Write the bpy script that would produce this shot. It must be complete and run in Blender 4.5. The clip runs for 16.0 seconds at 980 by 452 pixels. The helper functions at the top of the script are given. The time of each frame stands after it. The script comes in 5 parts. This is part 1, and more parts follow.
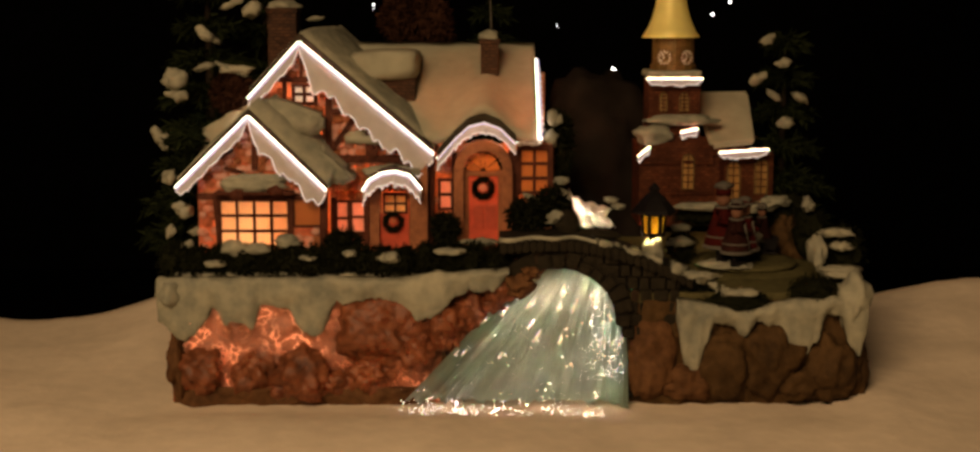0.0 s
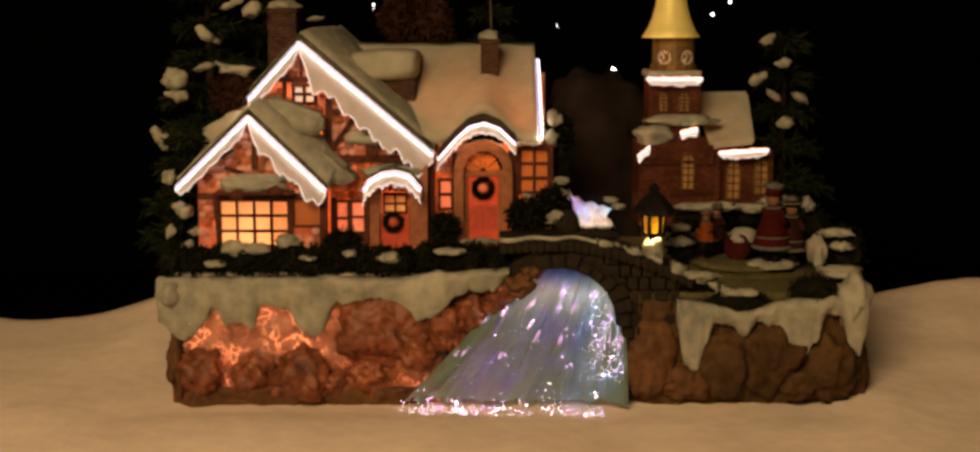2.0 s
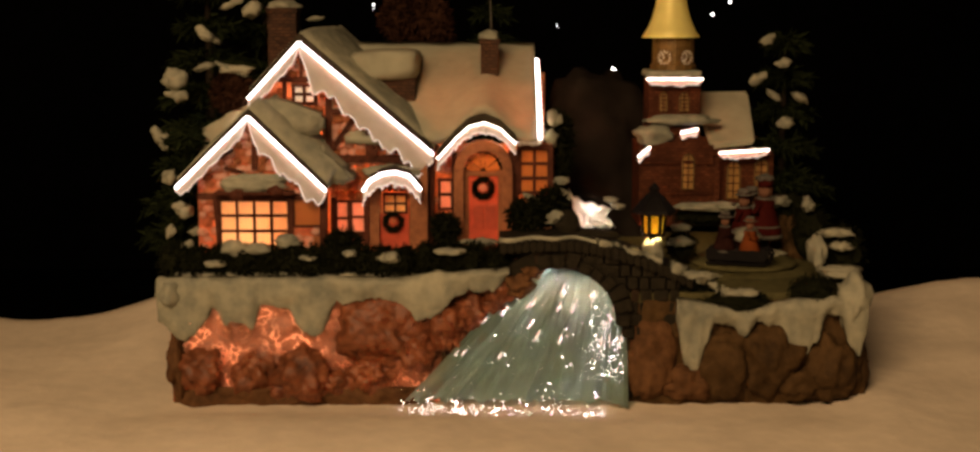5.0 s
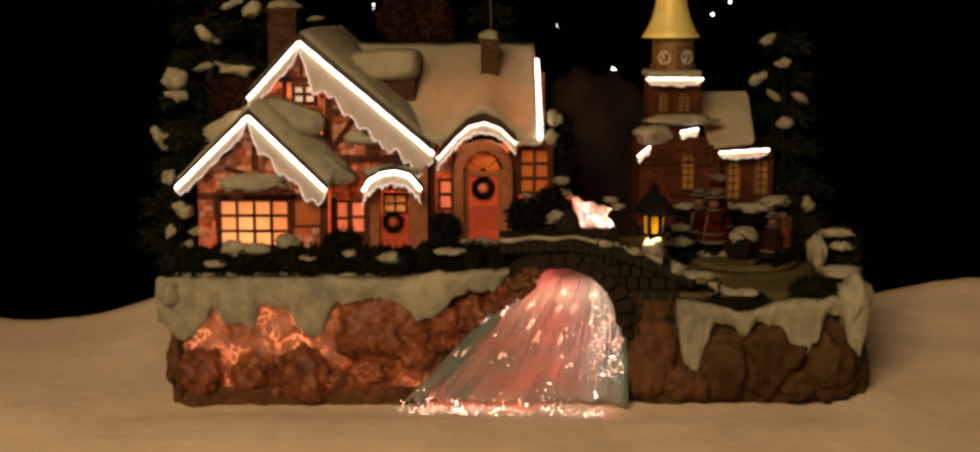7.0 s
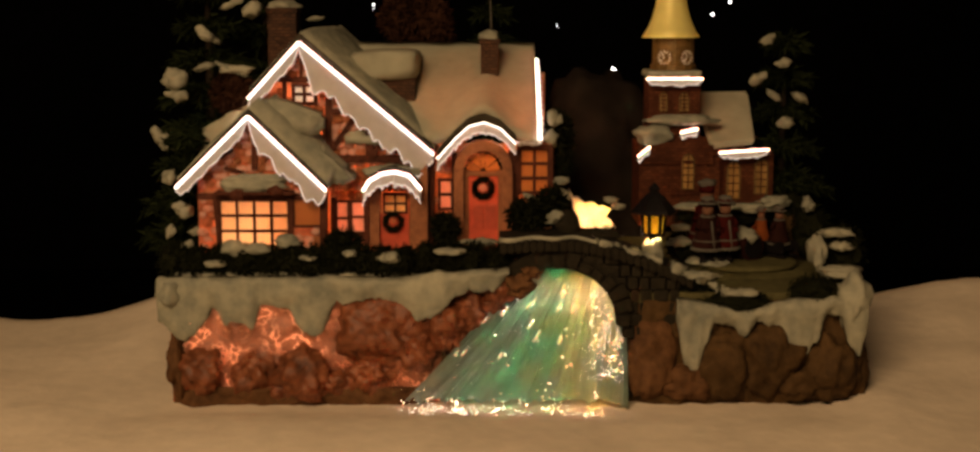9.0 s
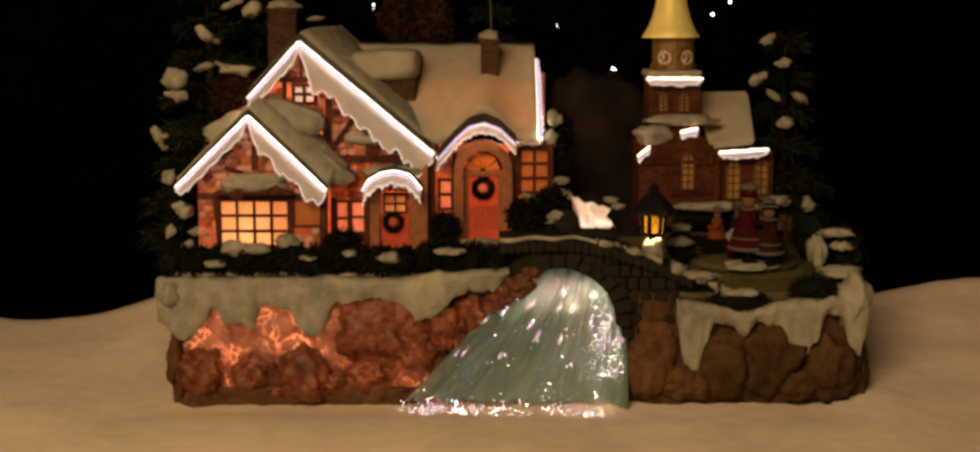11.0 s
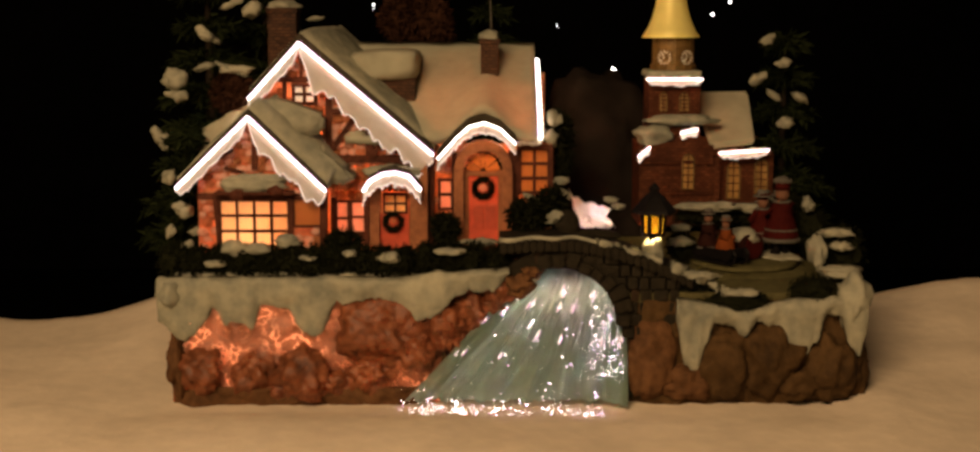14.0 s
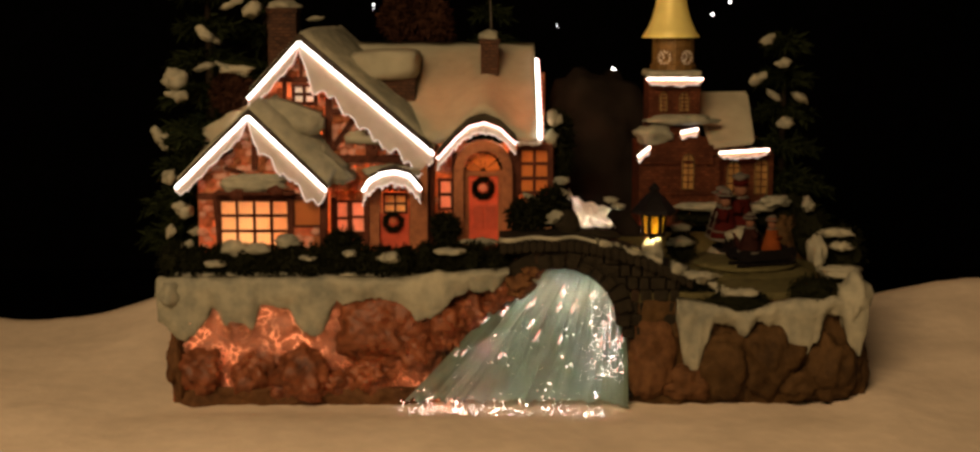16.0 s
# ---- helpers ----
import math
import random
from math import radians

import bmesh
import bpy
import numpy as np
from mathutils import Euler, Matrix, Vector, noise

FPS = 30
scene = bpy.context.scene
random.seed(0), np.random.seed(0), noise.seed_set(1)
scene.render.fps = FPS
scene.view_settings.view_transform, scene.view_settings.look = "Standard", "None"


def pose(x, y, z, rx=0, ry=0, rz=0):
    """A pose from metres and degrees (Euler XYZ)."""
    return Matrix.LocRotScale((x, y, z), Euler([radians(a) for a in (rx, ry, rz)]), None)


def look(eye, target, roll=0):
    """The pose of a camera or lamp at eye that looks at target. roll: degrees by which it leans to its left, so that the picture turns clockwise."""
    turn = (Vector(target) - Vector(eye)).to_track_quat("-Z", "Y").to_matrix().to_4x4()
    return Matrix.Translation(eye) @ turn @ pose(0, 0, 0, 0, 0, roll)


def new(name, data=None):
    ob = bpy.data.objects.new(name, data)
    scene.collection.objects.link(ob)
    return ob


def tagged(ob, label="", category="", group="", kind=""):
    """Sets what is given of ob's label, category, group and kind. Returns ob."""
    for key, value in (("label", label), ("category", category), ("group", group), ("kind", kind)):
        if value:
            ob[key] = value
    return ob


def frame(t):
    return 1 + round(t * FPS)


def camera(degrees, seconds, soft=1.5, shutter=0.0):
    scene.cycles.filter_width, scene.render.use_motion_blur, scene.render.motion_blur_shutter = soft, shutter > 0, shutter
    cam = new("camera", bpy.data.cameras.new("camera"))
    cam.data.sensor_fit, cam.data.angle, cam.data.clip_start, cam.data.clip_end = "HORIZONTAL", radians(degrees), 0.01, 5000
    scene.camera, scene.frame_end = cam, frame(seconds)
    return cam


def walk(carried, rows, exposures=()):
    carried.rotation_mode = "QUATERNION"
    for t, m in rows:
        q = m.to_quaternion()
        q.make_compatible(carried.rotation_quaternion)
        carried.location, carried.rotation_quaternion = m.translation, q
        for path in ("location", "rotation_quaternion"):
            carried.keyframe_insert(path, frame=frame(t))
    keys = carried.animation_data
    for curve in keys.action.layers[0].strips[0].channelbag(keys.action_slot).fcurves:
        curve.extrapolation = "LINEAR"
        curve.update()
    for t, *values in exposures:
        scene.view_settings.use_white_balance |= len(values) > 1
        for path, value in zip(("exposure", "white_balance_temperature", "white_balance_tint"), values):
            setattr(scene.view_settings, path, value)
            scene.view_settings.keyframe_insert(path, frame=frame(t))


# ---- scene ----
cam = camera(40, 16.0, soft=2.7)
EYE = Matrix.Translation((0, -0.6714, 0.1972)) @ pose(0, 0, 0, 81, 0, 0)
walk(cam, [(0.0, EYE), (16.0, EYE)], exposures=[(0.0, -0.22), (1.0, -0.15), (2.0, 0.1), (3.0, 0.33), (4.2, 0.12), (6.5, -0.12), (8.0, -0.1), (9.0, -0.18), (11.5, 0.0), (12.0, 0.12), (13.0, 0.27), (14.0, 0.12), (15.0, 0.0), (16.0, -0.15)])

# ---------------------------------------------------------------- light
world = bpy.data.worlds.new("dark_room")
scene.world = world
world.use_nodes = True
world.node_tree.nodes["Background"].inputs[0].default_value = (1.0, 0.75, 0.5, 1)
world.node_tree.nodes["Background"].inputs[1].default_value = 0.0008
scene.view_settings.exposure = 0.0


def lamp(name, kind, power, colour, m, size=0.01, size_y=None):
    data = bpy.data.lights.new(name, kind)
    data.energy, data.color = power, colour
    if kind == "AREA":
        data.shape, data.size, data.size_y = "RECTANGLE", size, size_y or size
    else:
        data.shadow_soft_size = size
    ob = new(name, data)
    ob.matrix_basis = m
    return ob


# the room's one warm lamp, above and in front of the table
lamp("room_lamp", "AREA", 11.7, (1.0, 0.635, 0.335), look((-0.27, -0.97, 0.62), (-0.04, -0.05, 0.02)), 0.45, 0.35)
# bulbs inside the hollow resin cottage, church and rock base
WARM = (1.0, 0.56, 0.24)
lamp("cottage_bulb", "POINT", 0.062, (1.0, 0.62, 0.38), pose(-0.1300, 0.063, 0.0745), 0.005)
lamp("cottage_bulb", "POINT", 0.14, WARM, pose(-0.0809, 0.105, 0.1005), 0.006)
lamp("cottage_bulb", "POINT", 0.14, WARM, pose(-0.0032, 0.105, 0.0969), 0.006)
lamp("roof_bulb", "POINT", 0.14, (1.0, 0.47, 0.24), pose(-0.0330, 0.104, 0.1370), 0.006)
lamp("roof_bulb", "POINT", 0.045, (1.0, 0.47, 0.24), pose(0.0130, 0.092, 0.1300), 0.005)
lamp("attic_bulb", "POINT", 0.15, (1.0, 0.82, 0.66), pose(-0.1043, 0.088, 0.1515), 0.003)
lamp("church_bulb", "POINT", 0.03, WARM, pose(0.1304, 0.165, 0.1009), 0.006)
lamp("belfry_bulb", "POINT", 0.004, (1.0, 0.6, 0.2), pose(0.1101, 0.15, 0.1749), 0.004)
lamp("base_bulb", "POINT", 0.34, (1.0, 0.70, 0.46), pose(-0.1381, 0.040, 0.0310), 0.006)
lamp("base_bulb", "POINT", 0.34, (1.0, 0.70, 0.46), pose(-0.0629, 0.040, 0.0310), 0.006)
lamp("lantern_bulb", "POINT", 0.085, (1.0, 0.74, 0.3), pose(0.0869, 0.035, 0.0851), 0.002)


# ---------------------------------------------------------------- materials
def mat(name, colour, rough=0.7, scale=300.0, vary=0.35, bump=0.3, metal=0.0, through_light=0.0, through_colour=None, spots=None, island=False, glints=False, gloss=0.3, bricks=None):
    m = bpy.data.materials.new(name)
    m.use_nodes = True
    nt = m.node_tree
    n, l = nt.nodes, nt.links
    bsdf = n["Principled BSDF"]
    co = n.new("ShaderNodeTexCoord")
    fine = n.new("ShaderNodeTexNoise")
    fine.inputs["Scale"].default_value, fine.inputs["Detail"].default_value = scale, 5
    broad = n.new("ShaderNodeTexNoise")
    broad.inputs["Scale"].default_value, broad.inputs["Detail"].default_value = scale / 6, 3
    l.new(co.outputs["Object"], fine.inputs["Vector"])
    l.new(co.outputs["Object"], broad.inputs["Vector"])
    both = n.new("ShaderNodeMath")
    both.operation = "ADD"
    l.new(fine.outputs["Fac"], both.inputs[0])
    l.new(broad.outputs["Fac"], both.inputs[1])
    span = n.new("ShaderNodeMapRange")
    span.inputs["From Min"].default_value, span.inputs["From Max"].default_value = 0.65, 1.35
    l.new(both.outputs[0], span.inputs["Value"])
    mix = n.new("ShaderNodeMix")
    mix.data_type = "RGBA"
    mix.inputs["A"].default_value = (*[c * (1 - vary) for c in colour], 1)
    mix.inputs["B"].default_value = (*(spots or [min(1, c * (1 + vary)) for c in colour]), 1)
    l.new(span.outputs[0], mix.inputs["Factor"])
    out = mix.outputs["Result"]
    if island:
        geo = n.new("ShaderNodeNewGeometry")
        hsv = n.new("ShaderNodeHueSaturation")
        ramp = n.new("ShaderNodeMapRange")
        ramp.inputs["To Min"].default_value, ramp.inputs["To Max"].default_value = 0.55, 1.5
        l.new(geo.outputs["Random Per Island"], ramp.inputs["Value"])
        l.new(ramp.outputs[0], hsv.inputs["Value"])
        l.new(out, hsv.inputs["Color"])
        out = hsv.outputs["Color"]
    if bricks:
        cut = n.new("ShaderNodeSeparateXYZ")
        flat = n.new("ShaderNodeCombineXYZ")
        side = n.new("ShaderNodeMath")
        side.operation = "ADD"
        l.new(co.outputs["Object"], cut.inputs[0])
        l.new(cut.outputs["X"], side.inputs[0])
        l.new(cut.outputs["Y"], side.inputs[1])
        l.new(side.outputs[0], flat.inputs["X"])
        l.new(cut.outputs["Z"], flat.inputs["Y"])
        wallwork = n.new("ShaderNodeTexBrick")
        wallwork.inputs["Scale"].default_value = 1.0
        wallwork.inputs["Brick Width"].default_value, wallwork.inputs["Row Height"].default_value = bricks, bricks * 0.45
        wallwork.inputs["Mortar Size"].default_value = bricks * 0.07
        wallwork.inputs["Color1"].default_value, wallwork.inputs["Color2"].default_value = (1.25, 1.2, 1.15, 1), (0.55, 0.5, 0.5, 1)
        wallwork.inputs["Mortar"].default_value = (0.35, 0.32, 0.3, 1)
        l.new(flat.outputs[0], wallwork.inputs["Vector"])
        times = n.new("ShaderNodeMix")
        times.data_type, times.blend_type = "RGBA", "MULTIPLY"
        times.inputs["Factor"].default_value = 1.0
        l.new(out, times.inputs["A"])
        l.new(wallwork.outputs["Color"], times.inputs["B"])
        out = times.outputs["Result"]
    l.new(out, bsdf.inputs["Base Color"])
    bsdf.inputs["Roughness"].default_value = rough
    bsdf.inputs["Metallic"].default_value = metal
    bsdf.inputs["Specular IOR Level"].default_value = gloss
    if bump:
        b = n.new("ShaderNodeBump")
        b.inputs["Strength"].default_value, b.inputs["Distance"].default_value = bump, 0.0012
        l.new(both.outputs[0], b.inputs["Height"])
        l.new(b.outputs["Normal"], bsdf.inputs["Normal"])
    if through_light:
        tr = n.new("ShaderNodeBsdfTranslucent")
        sh = n.new("ShaderNodeMixShader")
        sh.inputs[0].default_value = through_light
        # bright glints on the rock, put into the translucency as thin noise lines
        if glints:
            glint_noise = n.new("ShaderNodeTexNoise")
            glint_noise.inputs["Scale"].default_value, glint_noise.inputs["Detail"].default_value = scale * 0.42, 3
            l.new(co.outputs["Object"], glint_noise.inputs["Vector"])
            off = n.new("ShaderNodeMath")
            off.operation = "SUBTRACT"
            off.inputs[1].default_value = 0.5
            l.new(glint_noise.outputs["Fac"], off.inputs[0])
            size = n.new("ShaderNodeMath")
            size.operation = "ABSOLUTE"
            l.new(off.outputs[0], size.inputs[0])
            thin = n.new("ShaderNodeMapRange")
            thin.inputs["From Min"].default_value, thin.inputs["From Max"].default_value = 0.012, 0.05
            thin.inputs["To Min"].default_value, thin.inputs["To Max"].default_value = 1.0, 0.0
            l.new(size.outputs[0], thin.inputs["Value"])
            zone = n.new("ShaderNodeMapRange")
            zone.inputs["From Min"].default_value, zone.inputs["From Max"].default_value = 0.42, 0.58
            l.new(broad.outputs["Fac"], zone.inputs["Value"])
            cross = n.new("ShaderNodeMath")
            cross.operation = "MULTIPLY"
            l.new(thin.outputs[0], cross.inputs[0])
            l.new(zone.outputs[0], cross.inputs[1])
            vr = n.new("ShaderNodeMapRange")
            vr.inputs["To Min"].default_value, vr.inputs["To Max"].default_value = through_light * 0.22, min(1.0, through_light * 2.0)
            l.new(cross.outputs[0], vr.inputs["Value"])
            l.new(vr.outputs[0], sh.inputs[0])
        if through_colour:
            tr.inputs["Color"].default_value = (*through_colour, 1)
        else:
            l.new(out, tr.inputs["Color"])
        l.new(bsdf.outputs[0], sh.inputs[1])
        l.new(tr.outputs[0], sh.inputs[2])
        l.new(sh.outputs[0], n["Material Output"].inputs["Surface"])
    return m


def glow(name, colour, strength):
    m = bpy.data.materials.new(name)
    m.use_nodes = True
    b = m.node_tree.nodes["Principled BSDF"]
    b.inputs["Base Color"].default_value = (*[0.5 * c for c in colour], 1)
    b.inputs["Emission Color"].default_value = (*colour, 1)
    b.inputs["Emission Strength"].default_value = strength
    return m


COTTON = mat("cotton_wool", (0.74, 0.64, 0.50), 1.0, 90, 0.10, 0.5, gloss=0.0)
SNOW = mat("painted_snow", (0.27, 0.29, 0.235), 0.75, 150, 0.42, 0.9, gloss=0.12, spots=(0.37, 0.36, 0.265))
ROOF_SNOW = mat("roof_snow_resin", (0.40, 0.41, 0.31), 0.75, 120, 0.2, 0.5, through_light=0.25, through_colour=(0.85, 0.5, 0.34), gloss=0.12)
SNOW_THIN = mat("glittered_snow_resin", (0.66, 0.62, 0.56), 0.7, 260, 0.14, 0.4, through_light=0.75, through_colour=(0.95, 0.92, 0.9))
ICICLE = mat("icicle_trim", (0.82, 0.80, 0.78), 0.5, 300, 0.08, 0.3, through_light=0.58)
ROCK_LIT = mat("hollow_red_brown_rock", (0.20, 0.066, 0.028), 0.45, 330, 0.7, 1.0, gloss=0.5, through_light=0.55, through_colour=(1.0, 0.63, 0.49), glints=True)
ROCK_RED = mat("red_brown_rock", (0.19, 0.062, 0.024), 0.5, 260, 0.75, 1.0, gloss=0.4, through_light=0.42, through_colour=(1.0, 0.55, 0.38), glints=True)
ROCK_DARK = mat("brown_rock", (0.062, 0.035, 0.013), 0.8, 230, 0.5, 1.0, gloss=0.12)
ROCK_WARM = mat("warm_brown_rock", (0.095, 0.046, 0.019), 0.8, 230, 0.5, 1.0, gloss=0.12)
HILL = mat("dark_hill_rock", (0.014, 0.011, 0.009), 0.9, 60, 0.5, 0.8, gloss=0.0)
STONE = mat("bridge_stone", (0.0145, 0.012, 0.007), 0.8, 300, 0.5, 0.8, gloss=0.12)
STONE_RED = mat("reddish_bridge_stone", (0.026, 0.016, 0.009), 0.8, 300, 0.5, 0.8, gloss=0.12)
WALL = mat("timbered_plaster", (0.52, 0.20, 0.11), 0.8, 480, 0.65, 1.0, gloss=0.1, through_light=0.5, through_colour=(0.95, 0.42, 0.24))
FIELD = mat("orange_field_stone", (0.56, 0.22, 0.12), 0.8, 600, 0.5, 0.6, gloss=0.1, through_light=0.42, through_colour=(0.9, 0.45, 0.22))
FIELD_PALE = mat("pink_field_stone", (0.80, 0.44, 0.35), 0.8, 600, 0.4, 0.6, gloss=0.1, through_light=0.42, through_colour=(0.95, 0.55, 0.35))
FIELD_DARK = mat("brown_field_stone", (0.30, 0.12, 0.055), 0.8, 600, 0.5, 0.6, gloss=0.1, through_light=0.25, through_colour=(0.7, 0.3, 0.14))
BEAM = mat("dark_timber", (0.07, 0.022, 0.012), 0.7, 350, 0.5, 0.6, gloss=0.12)
DOOR_RED = mat("red_painted_door", (0.52, 0.10, 0.055), 0.5, 300, 0.3, 0.3, through_light=0.30, through_colour=(0.9, 0.30, 0.19))
DOOR_WOOD = mat("brown_door_wood", (0.30, 0.11, 0.045), 0.6, 300, 0.4, 0.5, through_light=0.15)
ROOF_EDGE = mat("dark_roof_board", (0.035, 0.028, 0.018), 0.8, 300, 0.5, 0.6, gloss=0.12)
PANE = mat("amber_window_film", (0.75, 0.45, 0.20), 0.4, 120, 0.2, 0.0, through_light=0.85, through_colour=(1.0, 0.80, 0.60))
PANE_WHITE = mat("white_window_film", (0.85, 0.80, 0.72), 0.4, 120, 0.1, 0.0, through_light=0.85, through_colour=(1.0, 0.95, 0.9))
PANE_ROSE = mat("rosy_window_film", (0.62, 0.36, 0.28), 0.4, 200, 0.3, 0.2, through_light=0.6, through_colour=(1.0, 0.56, 0.52))
PANE_DIM = mat("dim_window_film", (0.40, 0.17, 0.06), 0.4, 120, 0.3, 0.0, through_light=0.42, through_colour=(0.8, 0.42, 0.15))
PANE_CHURCH = mat("yellow_window_film", (0.35, 0.22, 0.08), 0.4, 120, 0.3, 0.0, through_light=0.5, through_colour=(0.80, 0.62, 0.34))
BRICK_RED = mat("red_brick_resin", (0.095, 0.034, 0.016), 0.75, 420, 0.55, 0.8, gloss=0.1, through_light=0.12, through_colour=(0.6, 0.2, 0.08), bricks=0.0042)
BRICK_BROWN = mat("chimney_brick", (0.07, 0.032, 0.015), 0.8, 420, 0.5, 0.8, bricks=0.0042)
GOLD = mat("gold_paint", (0.94, 0.83, 0.30), 0.42, 110, 0.12, 0.25, metal=0.1, through_light=0.3)
GOLD_OLD = mat("brass_belfry", (0.15, 0.09, 0.028), 0.5, 350, 0.5, 0.6, metal=0.3)
NEEDLE = mat("pine_needles", (0.011, 0.015, 0.006), 0.8, 200, 0.5, 0.0, island=True, gloss=0.0)
LEAF = mat("hedge_leaves", (0.009, 0.010, 0.005), 0.8, 200, 0.5, 0.0, island=True, gloss=0.0)
BARK = mat("bark", (0.014, 0.010, 0.006), 0.9, 400, 0.5, 0.8, gloss=0.12)
RUST_TWIG = mat("brown_twigs", (0.032, 0.015, 0.009), 0.9, 300, 0.5, 0.4, island=True, gloss=0.0)
BLACK = mat("black_iron", (0.006, 0.005, 0.005), 0.6, 300, 0.4, 0.3, gloss=0.1)
# snowy ground in an even olive, much darker than SNOW
OLIVE_GROUND = mat("olive_snow_ground", (0.085, 0.078, 0.034), 0.9, 200, 0.4, 0.6, gloss=0.05)
LANTERN = mat("lantern_glass", (0.30, 0.20, 0.03), 0.3, 90, 0.1, 0.0, through_light=0.6, through_colour=(0.017, 0.0108, 0.0011))
CLOTH_RED = mat("red_coat", (0.042, 0.006, 0.0045), 0.8, 300, 0.3, 0.3, gloss=0.03)
CLOTH_DARK = mat("dark_coat", (0.022, 0.008, 0.006), 0.8, 300, 0.4, 0.3, gloss=0.03)
CLOTH_ORANGE = mat("orange_coat", (0.16, 0.042, 0.011), 0.8, 300, 0.3, 0.3, gloss=0.03)
CLOCK_WHITE = mat("cream_enamel", (0.72, 0.68, 0.60), 0.5, 300, 0.1, 0.0)
FUR = mat("white_fur", (0.10, 0.094, 0.08), 0.9, 500, 0.15, 0.6, gloss=0.03)
SKIN = mat("doll_face", (0.16, 0.08, 0.05), 0.7, 300, 0.1, 0.1, gloss=0.03)
WATER_SHEET = mat("waterfall_sheet", (0.15, 0.25, 0.22), 0.5, 160, 0.4, 0.8, through_light=0.56, through_colour=(0.80, 0.88, 0.82))
BACKCLOTH = mat("black_velvet", (0.0012, 0.0012, 0.0013), 1.0, 80, 0.3, 0.2, gloss=0.0)
PLASTER = mat("room_plaster", (0.05, 0.045, 0.04), 0.9, 3, 0.1, 0.0, gloss=0.0)
HOUSING = mat("black_light_box", (0.006, 0.006, 0.006), 0.9, 200, 0.2, 0.0, gloss=0.0)
TIP = glow("fibre_tip", (1.0, 0.90, 0.82), 6.0)
# own glow in place of tube light gathered at the ice's lower edge
EDGE = glow("emissive_ice_edge", (1.0, 0.84, 0.76), 0.85)
STAR = glow("star_tip", (1.0, 0.95, 0.88), 6.0)

# the colours round the light wheel, in the order in which they come to the front
WHEEL = [(1.0, 0.70, 0.46), (1.0, 0.68, 0.48), (0.95, 0.64, 0.62), (0.06, 0.24, 1.0), (0.30, 0.12, 1.0), (0.80, 0.10, 0.90), (1.0, 0.25, 0.75), (1.0, 0.66, 0.74), (1.0, 0.86, 0.80), (1.0, 0.88, 0.78),
         (1.0, 0.90, 0.78), (0.95, 0.92, 0.72), (0.90, 1.0, 0.76), (1.7, 0.42, 0.30), (2.4, 0.10, 0.06), (2.6, 0.09, 0.05), (2.4, 0.24, 0.05), (1.9, 0.70, 0.08), (0.06, 1.0, 0.24), (1.0, 0.78, 0.46)]
def vivid(c):
    """Deep colours burn brighter than the pale ones."""
    return 0.46 + 1.04 * (1 - min(c) / max(c)) ** 1.5


# the blue and violet filters pass the least light
DENSE = [1.15, 0.85, 0.3, 0.6, 0.55, 0.55, 0.55, 0.40] + [0.9] * 12
GLOW_WHEEL = [glow("wheel_colour", c, 8500.0 * vivid(c) * k) for c, k in zip(WHEEL, DENSE)]
GLOW_TUBE = [glow("tube_colour", tuple(0.42 + 0.58 * v / max(c) for v in c), k) for c, k in zip(WHEEL, [3.0, 1.4, 0.8, 0.6, 0.6, 0.75, 1.2, 3.0] + [6.0] * 12)]
GLOW_CHURCH = [glow("church_tube_colour", tuple(0.12 + 0.88 * v / max(c) for v in c), k) for c, k in zip(WHEEL, [5.0, 2.0, 0.9, 0.7, 0.7, 0.9, 1.3, 2.5, 6.0, 8.0, 8.0, 8.0, 8.0, 14.0, 20.0, 20.0, 18.0, 12.0, 14.0, 8.0])]


def paler(c):
    """The colour as a bright fibre end shows it."""
    return tuple(0.10 + 0.90 * v / max(c) for v in c)


GLOW_TIP = [[glow("tip_colour", paler(c), k * d) for c, d in zip(WHEEL, DENSE)] for k in (6.0, 14.0, 32.0)]
GLOW_STRAND = [glow("strand_colour", paler(c), 0.75 * d) for c, d in zip(WHEEL, DENSE)]


# ---------------------------------------------------------------- mesh helpers
def part(name, bm, material, parent=None, label="", smooth=False):
    me = bpy.data.meshes.new(name)
    bmesh.ops.recalc_face_normals(bm, faces=bm.faces)
    bm.to_mesh(me)
    bm.free()
    for m in (material if isinstance(material, list) else [material]):
        me.materials.append(m)
    if smooth:
        for p in me.polygons:
            p.use_smooth = True
    ob = new(name, me)
    if parent:
        ob.parent = parent
        ob.matrix_parent_inverse = parent.matrix_basis.inverted()
    return tagged(ob, label)


def sub_part(name, bm, material, parent, label="", smooth=False):
    ob = part(name, bm, material, None, label, smooth)
    ob.parent = parent
    return ob


def thing(name, at, label, category, group="", kind=""):
    ob = new(name)
    ob.empty_display_size = 0.01
    ob.matrix_basis = pose(*at)
    return tagged(ob, label, category, group, kind)


def box(bm, x0, x1, y0, y1, z0, z1, bevel=0.0):
    vs = [bm.verts.new((x, y, z)) for x in (x0, x1) for y in (y0, y1) for z in (z0, z1)]
    fs = [bm.faces.new([vs[i] for i in q]) for q in ((0, 1, 3, 2), (4, 6, 7, 5), (0, 4, 5, 1), (2, 3, 7, 6), (0, 2, 6, 4), (1, 5, 7, 3))]
    if bevel:
        bmesh.ops.bevel(bm, geom=list({e for f in fs for e in f.edges}), offset=bevel, segments=2, affect="EDGES", profile=0.6)
    return bm


